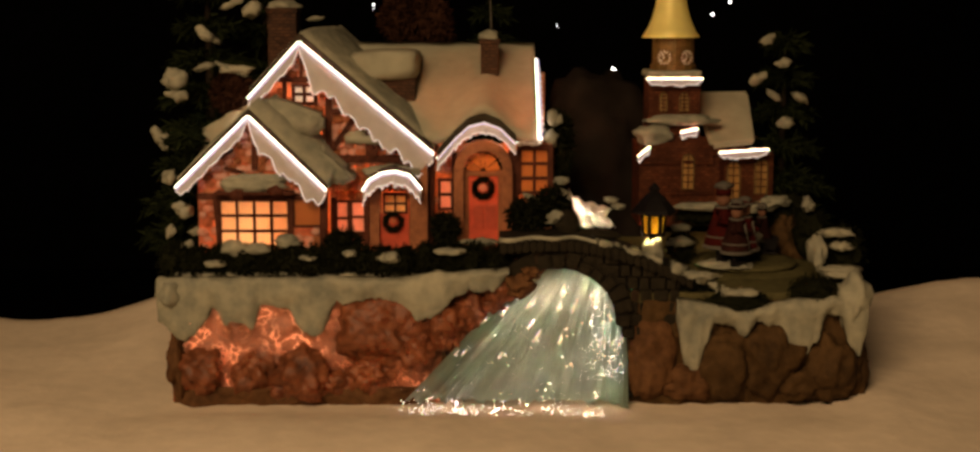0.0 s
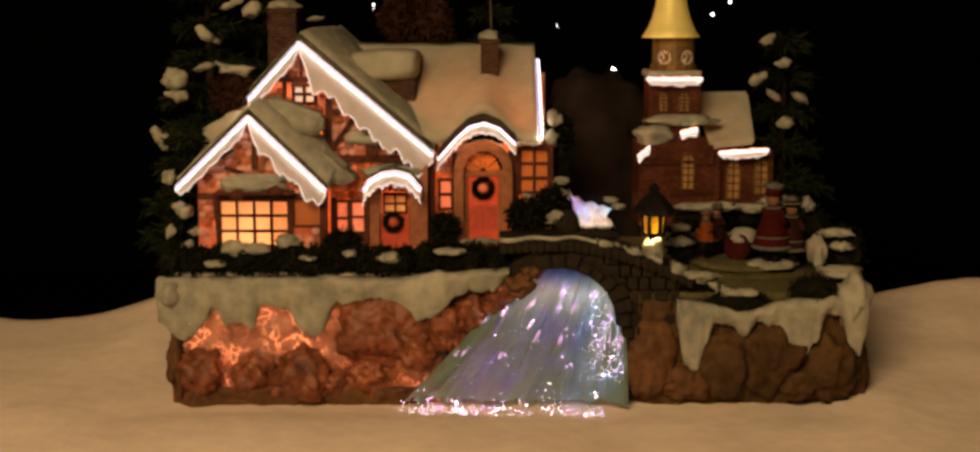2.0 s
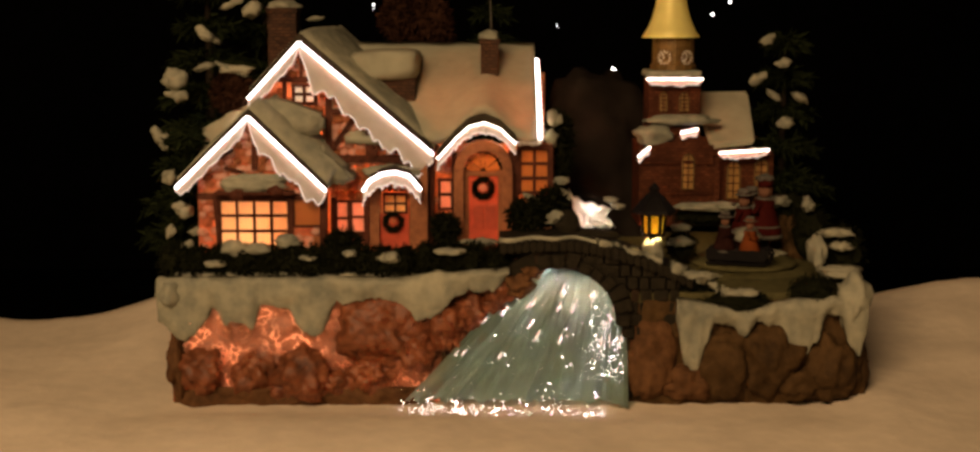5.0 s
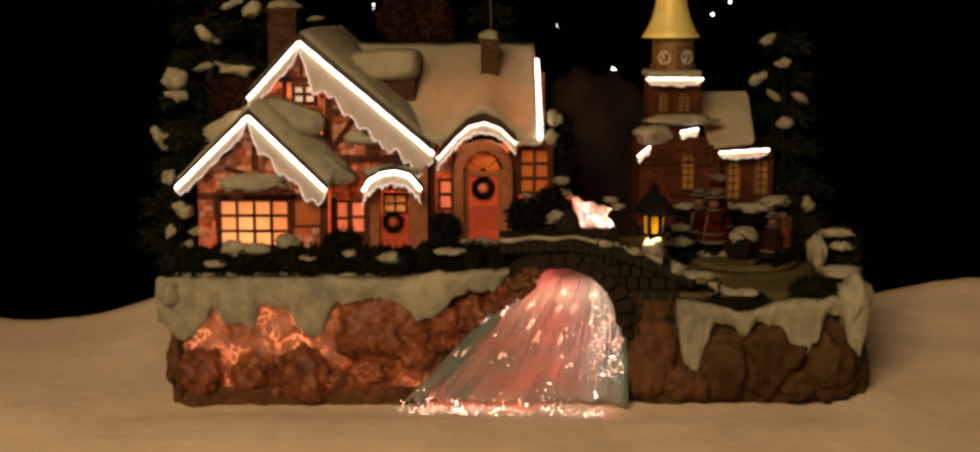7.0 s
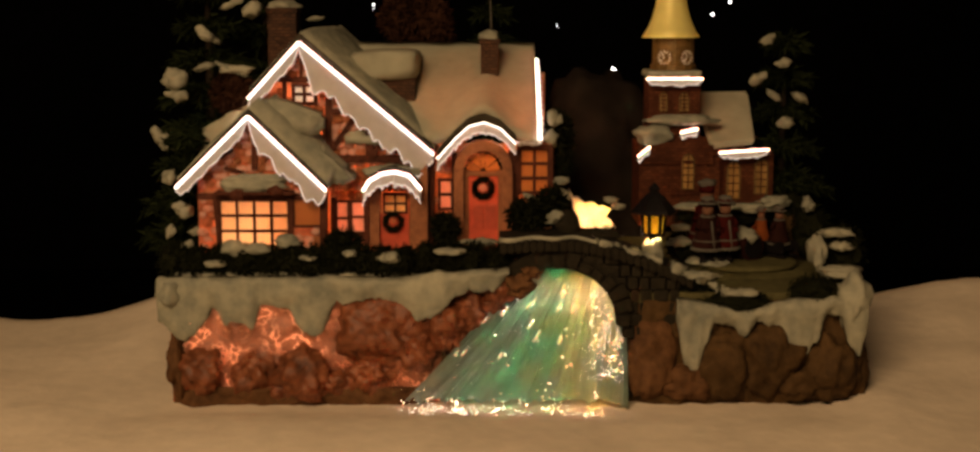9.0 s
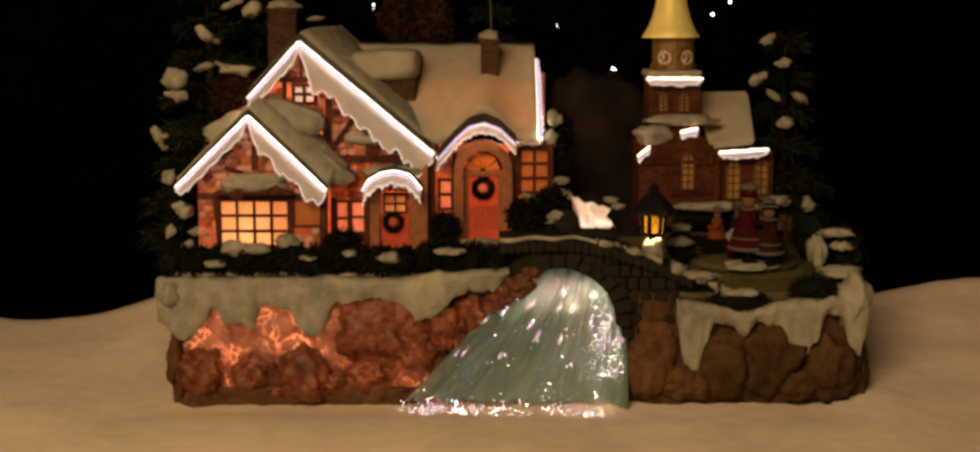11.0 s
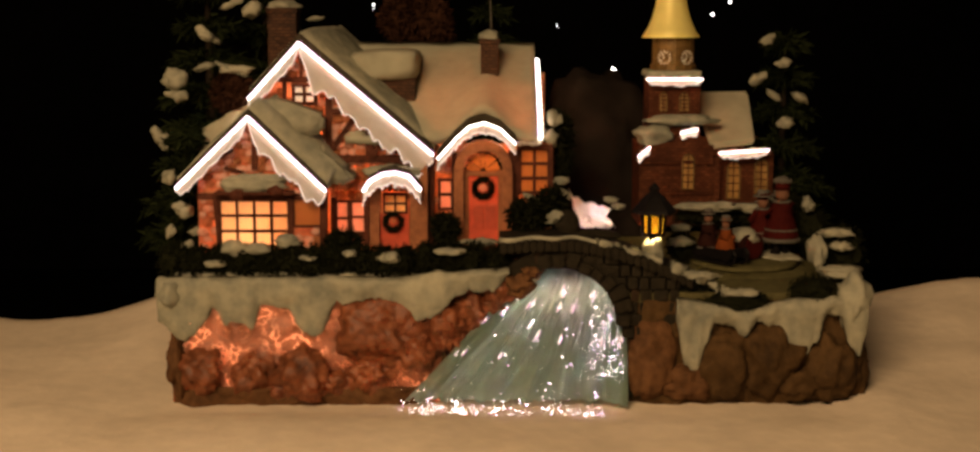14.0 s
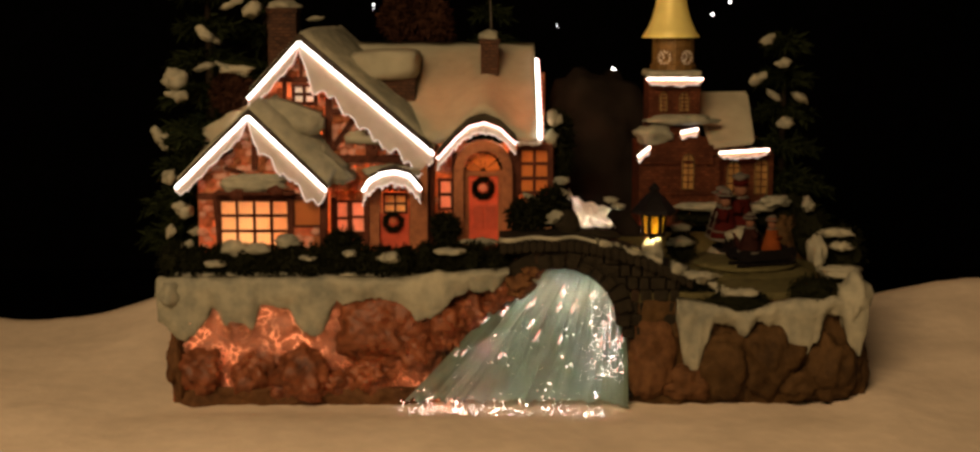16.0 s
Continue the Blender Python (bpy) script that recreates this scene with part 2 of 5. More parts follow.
def prism(bm, pts, y0, y1, bevel=0.0):
    """A plate with the outline pts in x and z, from y0 to y1."""
    a = [bm.verts.new((x, y0, z)) for x, z in pts]
    b = [bm.verts.new((x, y1, z)) for x, z in pts]
    fs = [bm.faces.new(a), bm.faces.new(b[::-1])]
    for i in range(len(pts)):
        j = (i + 1) % len(pts)
        fs.append(bm.faces.new((a[i], b[i], b[j], a[j])))
    if bevel:
        bmesh.ops.bevel(bm, geom=list({e for f in fs for e in f.edges}), offset=bevel, segments=2, affect="EDGES")
    return bm


def beam(bm, p, q, width, y0, y1):
    """A straight timber between two points in x and z."""
    d = Vector((q[0] - p[0], q[1] - p[1])).normalized() * width / 2
    n = (-d.y, d.x)
    return prism(bm, [(p[0] + n[0], p[1] + n[1]), (q[0] + n[0], q[1] + n[1]), (q[0] - n[0], q[1] - n[1]), (p[0] - n[0], p[1] - n[1])], y0, y1)


def lump(bm, at, radii, seed=0.0, rough=0.18, freq=1.6, detail=3, flat=None):
    """A rounded, uneven mass; flat: the height under which it is cut level."""
    got = bmesh.ops.create_icosphere(bm, subdivisions=detail, radius=1.0)["verts"]
    for v in got:
        d = v.co.copy()
        k = 1 + rough * noise.noise(d * freq + Vector((seed * 7.1, seed * 3.3, seed))) + 0.5 * rough * noise.noise(d * freq * 2.7 + Vector((seed, 5, seed * 2)))
        v.co = Vector((at[0] + d.x * k * radii[0], at[1] + d.y * k * radii[1], at[2] + d.z * k * radii[2]))
        if flat is not None:
            v.co.z = max(v.co.z, flat)
    return bm


def tube(bm, path, radius, sides=8, taper=None):
    rings = []
    for i, p in enumerate(path):
        p = Vector(p)
        d = (Vector(path[min(i + 1, len(path) - 1)]) - Vector(path[max(i - 1, 0)])).normalized()
        u = d.orthogonal().normalized()
        w = d.cross(u)
        r = radius if taper is None else radius + (taper - radius) * i / (len(path) - 1)
        rings.append([bm.verts.new(p + r * (math.cos(6.2832 * k / sides) * u + math.sin(6.2832 * k / sides) * w)) for k in range(sides)])
    for a, b in zip(rings, rings[1:]):
        for k in range(sides):
            bm.faces.new((a[k], a[(k + 1) % sides], b[(k + 1) % sides], b[k]))
    bm.faces.new(rings[0][::-1])
    bm.faces.new(rings[-1])
    return bm


def lathe(bm, profile, at, sides=24, squash=1.0):
    """Turns (radius, height) pairs about the upright through at."""
    rings = [[bm.verts.new((at[0] + r * math.cos(6.2832 * k / sides), at[1] + squash * r * math.sin(6.2832 * k / sides), at[2] + h)) for k in range(sides)] for r, h in profile]
    for a, b in zip(rings, rings[1:]):
        for k in range(sides):
            bm.faces.new((a[k], a[(k + 1) % sides], b[(k + 1) % sides], b[k]))
    bm.faces.new(rings[0][::-1])
    bm.faces.new(rings[-1])
    return bm


def tufts(bm, spots, length, width, rng, droop=0.3):
    """Small pointed blades round each of the spots (place, outward way)."""
    for p, out in spots:
        d = (Vector(out) + Vector((rng.gauss(0, 0.5), rng.gauss(0, 0.5), rng.gauss(0, 0.5) - droop))).normalized()
        s = d.orthogonal().normalized()
        s.rotate(Matrix.Rotation(rng.uniform(0, 6.28), 3, d))
        k = length * rng.uniform(0.6, 1.3)
        a, b, c, e = Vector(p) - s * width, Vector(p) + s * width, Vector(p) + d * k, Vector(p) + d * k * 0.45 + d.cross(s) * width
        va, vb, vc, ve = [bm.verts.new(v) for v in (a, b, c, e)]
        bm.faces.new((va, ve, vc))
        bm.faces.new((ve, vb, vc))
    return bm


def snow_pad(at, rx, rz, seed, parent, ry=None, name="snow_patch"):
    """A ragged slab of snow on a drooping branch."""
    rng = random.Random(seed * 13.7)
    bm = bmesh.new()
    for k in range(3):
        off = Vector((rng.uniform(-0.45, 0.45) * rx, rng.uniform(-0.3, 0.3) * rx, rng.uniform(-0.3, 0.3) * rz))
        lump(bm, (off.x, off.y, off.z), (rx * rng.uniform(0.5, 0.75), (ry or rx * 0.7) * rng.uniform(0.5, 0.8), rz * rng.uniform(0.5, 0.85)), seed + k * 3.1, 0.7, 2.2, 2)
    bmesh.ops.rotate(bm, verts=bm.verts, cent=(0, 0, 0), matrix=Matrix.Rotation(radians(rng.uniform(-32, 32)), 3, "Y"))
    bmesh.ops.translate(bm, verts=bm.verts, vec=at)
    return part(name, bm, SNOW, parent, smooth=True)


# ---------------------------------------------------------------- table, cotton, back cloth, room
def cotton(x, y):
    """The height of the cotton at a place."""
    z = 0.006 * noise.noise(Vector((x * 5, y * 5, 2))) + 0.0022 * noise.noise(Vector((x * 22, y * 22, 6))) + 0.0008 * noise.noise(Vector((x * 70, y * 70, 9)))
    z += 0.034 * math.exp(-((x - 0.335) / 0.12) ** 2) * max(0, min(1, (y - 0.03) / 0.19)) ** 1.5
    z += 0.020 * math.exp(-((x + 0.195) / 0.045) ** 2) * max(0, min(1, (y - 0.02) / 0.17)) ** 1.5
    inside = max(0.0, 1 - max(abs(x) - 0.17, -0.01 - y, 0) / 0.03)
    z = z * (1 - 0.9 * inside) - 0.003 * inside
    over = (y - 0.185) / 0.035
    return z - 0.035 * over ** 2 if over > 0 else z


def blanket():
    bm = bmesh.new()
    nx, ny = 150, 90
    grid = []
    for j in range(ny + 1):
        row = []
        for i in range(nx + 1):
            x = -0.75 + 1.5 * i / nx
            y = -0.66 + 0.90 * j / ny
            z = cotton(x, y)
            row.append(bm.verts.new((x, y, z)))
        grid.append(row)
    for j in range(ny):
        for i in range(nx):
            bm.faces.new((grid[j][i], grid[j][i + 1], grid[j + 1][i + 1], grid[j + 1][i]))
    ob = part("ground", bm, COTTON, None, "soft cream cotton-wool blanket spread like snow", smooth=True)
    tagged(ob, category="snow blanket", kind="structure")
    t = part("table_top", box(bmesh.new(), -1.0, 1.0, -0.72, 0.6, -0.08, -0.045, 0.004), BACKCLOTH, None, "dark cloth-covered table top under the cotton")
    tagged(t, category="table", kind="structure")


def room():
    tagged(part("backdrop", box(bmesh.new(), -1.9, 1.9, 0.62, 0.64, -0.7, 1.6), BACKCLOTH, None, "plain black velvet back cloth"), category="backdrop", kind="structure")
    for name, b in (("wall_west", (-2.1, -2.0, -2.4, 0.9, -0.75, 1.7)), ("wall_east", (2.0, 2.1, -2.4, 0.9, -0.75, 1.7)), ("wall_south", (-2.0, 2.0, -2.5, -2.4, -0.75, 1.7)), ("wall_north", (-2.0, 2.0, 0.8, 0.9, -0.75, 1.7)), ("floor", (-2.1, 2.1, -2.5, 0.9, -0.8, -0.75)), ("ceiling", (-2.1, 2.1, -2.5, 0.9, 1.7, 1.75))):
        tagged(part(name, box(bmesh.new(), *b), PLASTER, None, "plain dim room surface in the dark"), category=name.split("_")[0], kind="structure")


# ---------------------------------------------------------------- rock base
TURN = (0.1425, 0.075, 0.0595)
def drip_sheet(x0, x1, y, top, keys, seed, thick=0.007, nx=90, nv=12):
    """A rounded snow lip along x whose lower edge hangs down by keys (share of the length, depth)."""
    bm = bmesh.new()
    rows = []
    for i in range(nx + 1):
        u = i / nx
        x = x0 + (x1 - x0) * u
        for (ua, da), (ub, db) in zip(keys, keys[1:]):
            if ua <= u <= ub:
                s = (u - ua) / max(1e-6, ub - ua)
                low = da + (db - da) * (3 * s * s - 2 * s ** 3)
        low += 0.003 * noise.noise(Vector((x * 130, seed, 0))) + 0.0016 * noise.noise(Vector((x * 420, seed, 4)))
        low = max(low, 0.002)
        zt = top(x) if callable(top) else top
        col = []
        for k in range(nv + 1):
            a = math.pi * k / nv
            z = zt + 0.0028 * noise.noise(Vector((x * 55, seed, 7))) + 0.0014 * noise.noise(Vector((x * 170, seed, 7))) - low * (1 - math.cos(a)) / 2
            out = thick * (math.sin(a) ** 0.6) * (0.65 + 0.35 * math.cos(a)) + 0.0018 * noise.noise(Vector((x * 90, z * 90, seed))) + 0.0008 * noise.noise(Vector((x * 260, z * 260, seed)))
            col.append(bm.verts.new((x, y - out, z)))
        col.append(bm.verts.new((x, y + 0.003, zt - low)))
        col.append(bm.verts.new((x, y + 0.003, zt)))
        rows.append(col)
    m = nv + 3
    for a, b in zip(rows, rows[1:]):
        for k in range(m):
            bm.faces.new((a[k], b[k], b[(k + 1) % m], a[(k + 1) % m]))
    bm.faces.new(rows[0])
    bm.faces.new(rows[-1][::-1])
    return bm


def rock_face(x0, x1, y, z0, z1, seed, depth=0.006, nx=80, nz=36, ridge=1.0):
    """A cliff face with a back, craggy in front."""
    bm = bmesh.new()
    front, back = [], []
    for j in range(nz + 1):
        rf, rb = [], []
        for i in range(nx + 1):
            x, z = x0 + (x1 - x0) * i / nx, z0 + (z1 - z0) * j / nz
            p = Vector((x * 45, seed, z * 45 / ridge))
            cell = noise.voronoi(p)[0]
            d = depth * (cell[1] - cell[0]) * 1.4 + 0.0015 * noise.noise(p * 4)
            edge = min(i, nx - i) / nx * 12
            d -= depth * 0.9 * max(0, 1 - edge) + depth * 0.5 * max(0, 1 - j / nz * 8)
            rf.append(bm.verts.new((x, y - d, z)))
            rb.append(bm.verts.new((x, y + 0.004, z)))
        front.append(rf)
        back.append(rb)
    for g in (front, back):
        for j in range(nz):
            for i in range(nx):
                bm.faces.new((g[j][i], g[j][i + 1], g[j + 1][i + 1], g[j + 1][i]))
    rim = [(0, i) for i in range(nx)] + [(j, nx) for j in range(nz)] + [(nz, nx - i) for i in range(nx)] + [(nz - j, 0) for j in range(nz)]
    for (a, b), (c, d) in zip(rim, rim[1:] + rim[:1]):
        bm.faces.new((front[a][b], front[c][d], back[c][d], back[a][b]))
    return bm


def rock_base():
    base = thing("rock_base", (0, 0.09, 0), "brown moulded rock base with hanging painted snow, on cotton", "rock base")
    part("rock_face", rock_face(-0.1653, -0.0253, 0.004, -0.004, 0.0605, 3.0, 0.007), ROCK_LIT, base, "reddish rock face lit from inside", True)
    part("rock_face", rock_face(0.0701, 0.1915, 0.004, -0.004, 0.052, 8.0, 0.006, ridge=2.2), ROCK_DARK, base, "dark brown rock face", True)
    for b in ((-0.1646, -0.1598, 0.008, 0.20, 0, 0.0605), (0.1845, 0.1909, 0.008, 0.20, 0, 0.0495), (-0.1595, 0.1841, 0.196, 0.20, 0, 0.0495), (-0.0250, -0.0231, 0.008, 0.195, 0, 0.0605)):
        part("side_wall", box(bmesh.new(), *b), ROCK_DARK, base)
    part("terrace", box(bmesh.new(), -0.1638, 0.0241, 0.004, 0.20, 0.061, 0.066, 0.001), SNOW, base, "snowy ground round the cottage")
    part("terrace", box(bmesh.new(), 0.0697, 0.1896, 0.004, 0.20, 0.050, 0.0555, 0.001), OLIVE_GROUND, base, "dull snowy ground before the church")
    part("rock_face", prism(bmesh.new(), [(-0.0305, 0.0625), (0.0266, 0.0665), (0.0176, 0.0525), (0.0052, 0.0409), (-0.0095, 0.0258), (-0.0237, 0.0140), (-0.0309, 0.0089)], 0.016, 0.030, 0.001), ROCK_RED, base)
    part("ground_mound", lump(bmesh.new(), (TURN[0], TURN[1], 0.0505), (0.046, 0.042, 0.0088), 3, 0.06, 1.2, 4), OLIVE_GROUND, base, "dull snowy mound round the turntable", True)
    # opaque strip added in front of the translucent face to keep its foot dark
    part("rock_foot", rock_face(-0.1640, -0.0330, 0.0010, -0.004, 0.0062, 6.0, 0.0055, 90, 10), ROCK_WARM, base, "dark brown strip added along the foot of the rock", True)
    # boulders of the lit front
    for k, (c, rx, rz, m) in enumerate([
        ((-0.1482, 0.0040, 0.0155), 0.0142, 0.0120, ROCK_RED), ((-0.1212, 0.0060, 0.0117), 0.0127, 0.0133, ROCK_RED),
        ((-0.0960, 0.0000, 0.0140), 0.0158, 0.0146, ROCK_RED), ((-0.0591, 0.0040, 0.0354), 0.0228, 0.0184, ROCK_RED),
        ((-0.0374, 0.0050, 0.0252), 0.0120, 0.0120, ROCK_RED), ((-0.0233, 0.0080, 0.0377), 0.0108, 0.0142, ROCK_RED), ((-0.0104, 0.0120, 0.0441), 0.0095, 0.0108, ROCK_RED), ((-0.0160, 0.0120, 0.0268), 0.0076, 0.0082, ROCK_RED), ((0.0013, 0.0160, 0.0466), 0.0076, 0.0076, ROCK_RED), ((-0.0629, 0.0060, 0.0117), 0.0133, 0.0095, ROCK_RED), ((0.0208, 0.0160, 0.0665), 0.0070, 0.0057, ROCK_RED),
        ((0.0052, 0.0120, 0.0583), 0.0101, 0.0108, ROCK_RED), ((0.0150, 0.0080, 0.0600), 0.0080, 0.0085, ROCK_WARM), ((0.0205, 0.0080, 0.0665), 0.0060, 0.0045, ROCK_WARM), ((0.0143, 0.0140, 0.0642), 0.0089, 0.0089, ROCK_RED),
        ((-0.1612, 0.0060, 0.0171), 0.0060, 0.0193, ROCK_WARM), ((-0.0824, 0.0060, 0.0083), 0.0095, 0.0095, ROCK_RED)]):
        part("boulder", lump(bmesh.new(), c, (rx * 0.92, 0.010, rz * 0.92), 1.7 * k, 0.42, 1.7, 4, 0.0), m, base, smooth=True)
    for k, (c, rx, rz) in enumerate([
        ((0.0828, 0.0060, 0.0200), 0.0133, 0.0222), ((0.1229, 0.0040, 0.0189), 0.0165, 0.0190), ((0.1434, 0.0020, 0.0227), 0.0158, 0.0190),
        ((0.1747, 0.0040, 0.0155), 0.0133, 0.0174), ((0.1025, 0.0060, 0.0083), 0.0142, 0.0111), ((0.1909, 0.0160, 0.0123), 0.0070, 0.0190), ((0.1588, 0.0040, 0.0082), 0.0127, 0.0095)]):
        part("boulder", lump(bmesh.new(), c, (rx, 0.011, rz), 2.3 * k + 40, 0.36, 2.1, 4, 0.0), ROCK_WARM if k in (0, 4) else ROCK_DARK, base, smooth=True)
    # snow lips
    part("snow_lip", drip_sheet(-0.1690, 0.0098, 0.0, lambda x: 0.0645 + 0.005 * max(0, (x + 0.05) / 0.06), [
        (0, .024), (.07, .034), (.13, .024), (.16, .016), (.20, .028), (.255, .030), (.30, .014), (.36, .016), (.42, .030), (.46, .030), (.51, .014), (.60, .011), (.68, .012), (.74, .024), (.79, .024), (.85, .012), (.93, .012), (1, .004)], 1.0, 0.006, 160), SNOW, base, "thick painted snow lip with hanging drips", True)
    part("snow_lip", drip_sheet(0.0949, 0.1916, -0.002, lambda x: 0.0545 - 0.0065 * math.exp(-((x - 0.1270) / 0.019) ** 2), [
        (0, .012), (.05, .034), (.11, .038), (.16, .022), (.20, .010), (.28, .009), (.36, .014), (.44, .008), (.52, .012), (.60, .024), (.68, .032), (.73, .024), (.80, .010), (.86, .010), (.92, .026), (.97, .030), (1, .020)], 4.0, 0.006, 130), SNOW, base, "thick painted snow lip with hanging drips", True)
    for k, (c, rx, rz) in enumerate([((-0.1623, 0.0030, 0.0559), 0.0063, 0.0082), ((0.1855, 0.0020, 0.0522), 0.0082, 0.0142), ((0.1833, 0.0200, 0.0630), 0.0111, 0.0029), ((0.1726, 0.0300, 0.0726), 0.0043, 0.0079)]):
        part("snow_patch", lump(bmesh.new(), c, (rx, 0.012, rz), k + 0.5, 0.4, 1.8), SNOW, base, smooth=True)


# ---------------------------------------------------------------- bridge and waterfall
ARCH_C = (0.0348, 0.0386)
ARCH_R = 0.0304


def bridge():
    br = thing("stone_bridge", (ARCH_C[0], 0.03, 0.05), "dark arched stone footbridge with snow-dusted parapet", "bridge")

    def deck(x):
        u = (x - 0.0394) / 0.0945
        return 0.0835 - 0.036 * max(0, u) ** 1.6 - 0.006 * max(0, -u) ** 1.5

    # wall pieces round the arch, stone by stone
    rng = random.Random(5)
    x0, x1 = 0.0051, 0.0971
    rows = 13
    for r in range(rows):
        z0 = 0.0 + 0.0064 * r
        x = x0 - rng.uniform(0, 0.006)
        while x < x1:
            w = rng.uniform(0.0045, 0.0085)
            xa, xb, zc = x, min(x + w, x1), z0 + 0.0032
            x += w
            xm = (xa + xb) / 2
            zt = min(z0 + 0.0061, deck(xm) - 0.003)
            d = math.hypot((xm - ARCH_C[0]), max(0, zc - ARCH_C[1]))
            inside = d < ARCH_R + 0.004 if zc > ARCH_C[1] else abs(xm - ARCH_C[0]) < ARCH_R + 0.003
            if xm < 0.0247:
                continue
            if inside or zt - z0 < 0.0025:
                continue
            bm = box(bmesh.new(), xa + 0.0004, xb - 0.0004, 0.004 - rng.uniform(0, 0.002), 0.016, z0, zt, 0.0009)
            part("stone", bm, STONE_RED if rng.random() < 0.12 else STONE, br)
    for k in range(9):
        a0, a1 = math.pi * (k + 0.06) / 15, math.pi * (k + 0.94) / 15
        ro, ri = ARCH_R + rng.uniform(0.0055, 0.0100), ARCH_R + rng.uniform(0, 0.0008)
        pts = [(ARCH_C[0] + r * math.cos(a), ARCH_C[1] + r * math.sin(a)) for r, a in ((ri, a0), (ro, a0), (ro, a1), (ri, a1))]
        part("arch_stone", prism(bmesh.new(), pts, -0.001 - rng.uniform(0, 0.0012), 0.0028, 0.0006), STONE, br)
    bm = bmesh.new()
    for k in range(16):
        a0, a1 = 2.35 * k / 16 - 0.0, 2.35 * (k + 1) / 16
        prism(bm, [(ARCH_C[0] + r * math.cos(a), ARCH_C[1] + r * math.sin(a)) for r, a in ((ARCH_R - 0.0003, a0), (ARCH_R + 0.0095, a0), (ARCH_R + 0.0095, a1), (ARCH_R - 0.0003, a1))], 0.003, 0.0215)
    bmesh.ops.remove_doubles(bm, verts=bm.verts, dist=1e-6)
    part("arch_core", bm, STONE, br)
    # parapet stones along the curved top
    n = 26
    for k in range(n):
        xa = x0 + (0.1035 - x0) * k / n
        xb = x0 + (0.1035 - x0) * (k + 0.93) / n
        za, zb = deck(xa), deck(xb)
        part("parapet_stone", prism(bmesh.new(), [(xa, za - 0.006), (xb, zb - 0.006), (xb, zb), (xa, za)], -0.001, 0.010, 0.0007), STONE, br)
    for xa, xb, w in ((0.0051, 0.0540, 0.0014), (0.0540, 0.0873, 0.002), (0.0923, 0.1163, 0.0032), (0.1180, 0.1387, 0.003)):
        path = [(xa + (xb - xa) * i / 14, 0.003 - 0.003 * math.sin(i), deck(xa + (xb - xa) * i / 14) + 0.0008) for i in range(15)]
        part("snow_strip", tube(bmesh.new(), path, w, 8, w * 0.7), SNOW, br, smooth=True)
    part("deck", prism(bmesh.new(), [(x0, deck(x0) - 0.012)] + [(x0 + (x1 - x0) * i / 16, deck(x0 + (x1 - x0) * i / 16) - 0.002) for i in range(17)] + [(x1, deck(x1) - 0.012)] + [(ARCH_C[0] + (ARCH_R + 0.007) * math.cos(math.pi * i / 12), ARCH_C[1] + (ARCH_R + 0.007) * math.sin(math.pi * i / 12)) for i in range(13) if ARCH_C[1] + ARCH_R * math.sin(math.pi * i / 12) > 0.055][::1], 0.016, 0.05), STONE, br)
    bm = bmesh.new()
    box(bm, 0.0666, 0.0711, 0.006, 0.16, 0, 0.055)
    part("pier", bm, STONE, br)
    # unseen plate added behind the arch to dim the top of the fall
    part("light_baffle", box(bmesh.new(), 0.0150, 0.0660, 0.0580, 0.0600, 0.0712, 0.0790, 0.0004), STONE, br)


# the fall spreads from the arch down to the cotton
FALL_TOP, FALL_FOOT = 0.030, -0.008
BEADS = []


def fall_point(u, v):
    """u across, v from the top down."""
    xl = 0.0275 - 0.0735 * v ** 1.06
    xr = 0.0667 + 0.0037 * min(1, v * 1.5)
    z = 0.0735 * (1 - v ** 1.05) - 0.001 * v
    y = FALL_TOP + (FALL_FOOT - FALL_TOP) * v ** 0.62
    return Vector((xl + (xr - xl) * u, y + 0.0010 * math.sin(u * 40 + v * 3), z))


def fibre(name, mesh, p, along, phase, parent):
    """A lit fibre end at p that turns about its length, showing the colours in their order."""
    z = Vector(along).normalized()
    x = Vector((0, -1, 0))
    x = (x - z * x.dot(z)).normalized()
    base = Matrix((x, z.cross(x), z)).transposed().to_4x4()
    base.translation = p
    ob = new(name, mesh)
    ob.parent = parent
    ob.matrix_parent_inverse = parent.matrix_basis.inverted()
    ob.matrix_basis = base
    BEADS.append((ob, base, phase))


def fibre_mesh(r, half, colours):
    """A small rounded rod with the colours round it."""
    bm = bmesh.new()
    n = len(WHEEL)
    rings = [[bm.verts.new((k * r * math.cos(6.2832 * i / n), k * r * math.sin(6.2832 * i / n), h * half)) for i in range(n)] for k, h in ((0.45, -1), (1, -0.45), (1, 0.45), (0.45, 1))]
    for a, b in zip(rings, rings[1:]):
        for i in range(n):
            bm.faces.new((a[i], a[(i + 1) % n], b[(i + 1) % n], b[i])).material_index = i
    bm.faces.new(rings[0][::-1])
    bm.faces.new(rings[-1])
    me = bpy.data.meshes.new("fibre")
    bm.to_mesh(me)
    bm.free()
    for m in colours:
        me.materials.append(m)
    return me


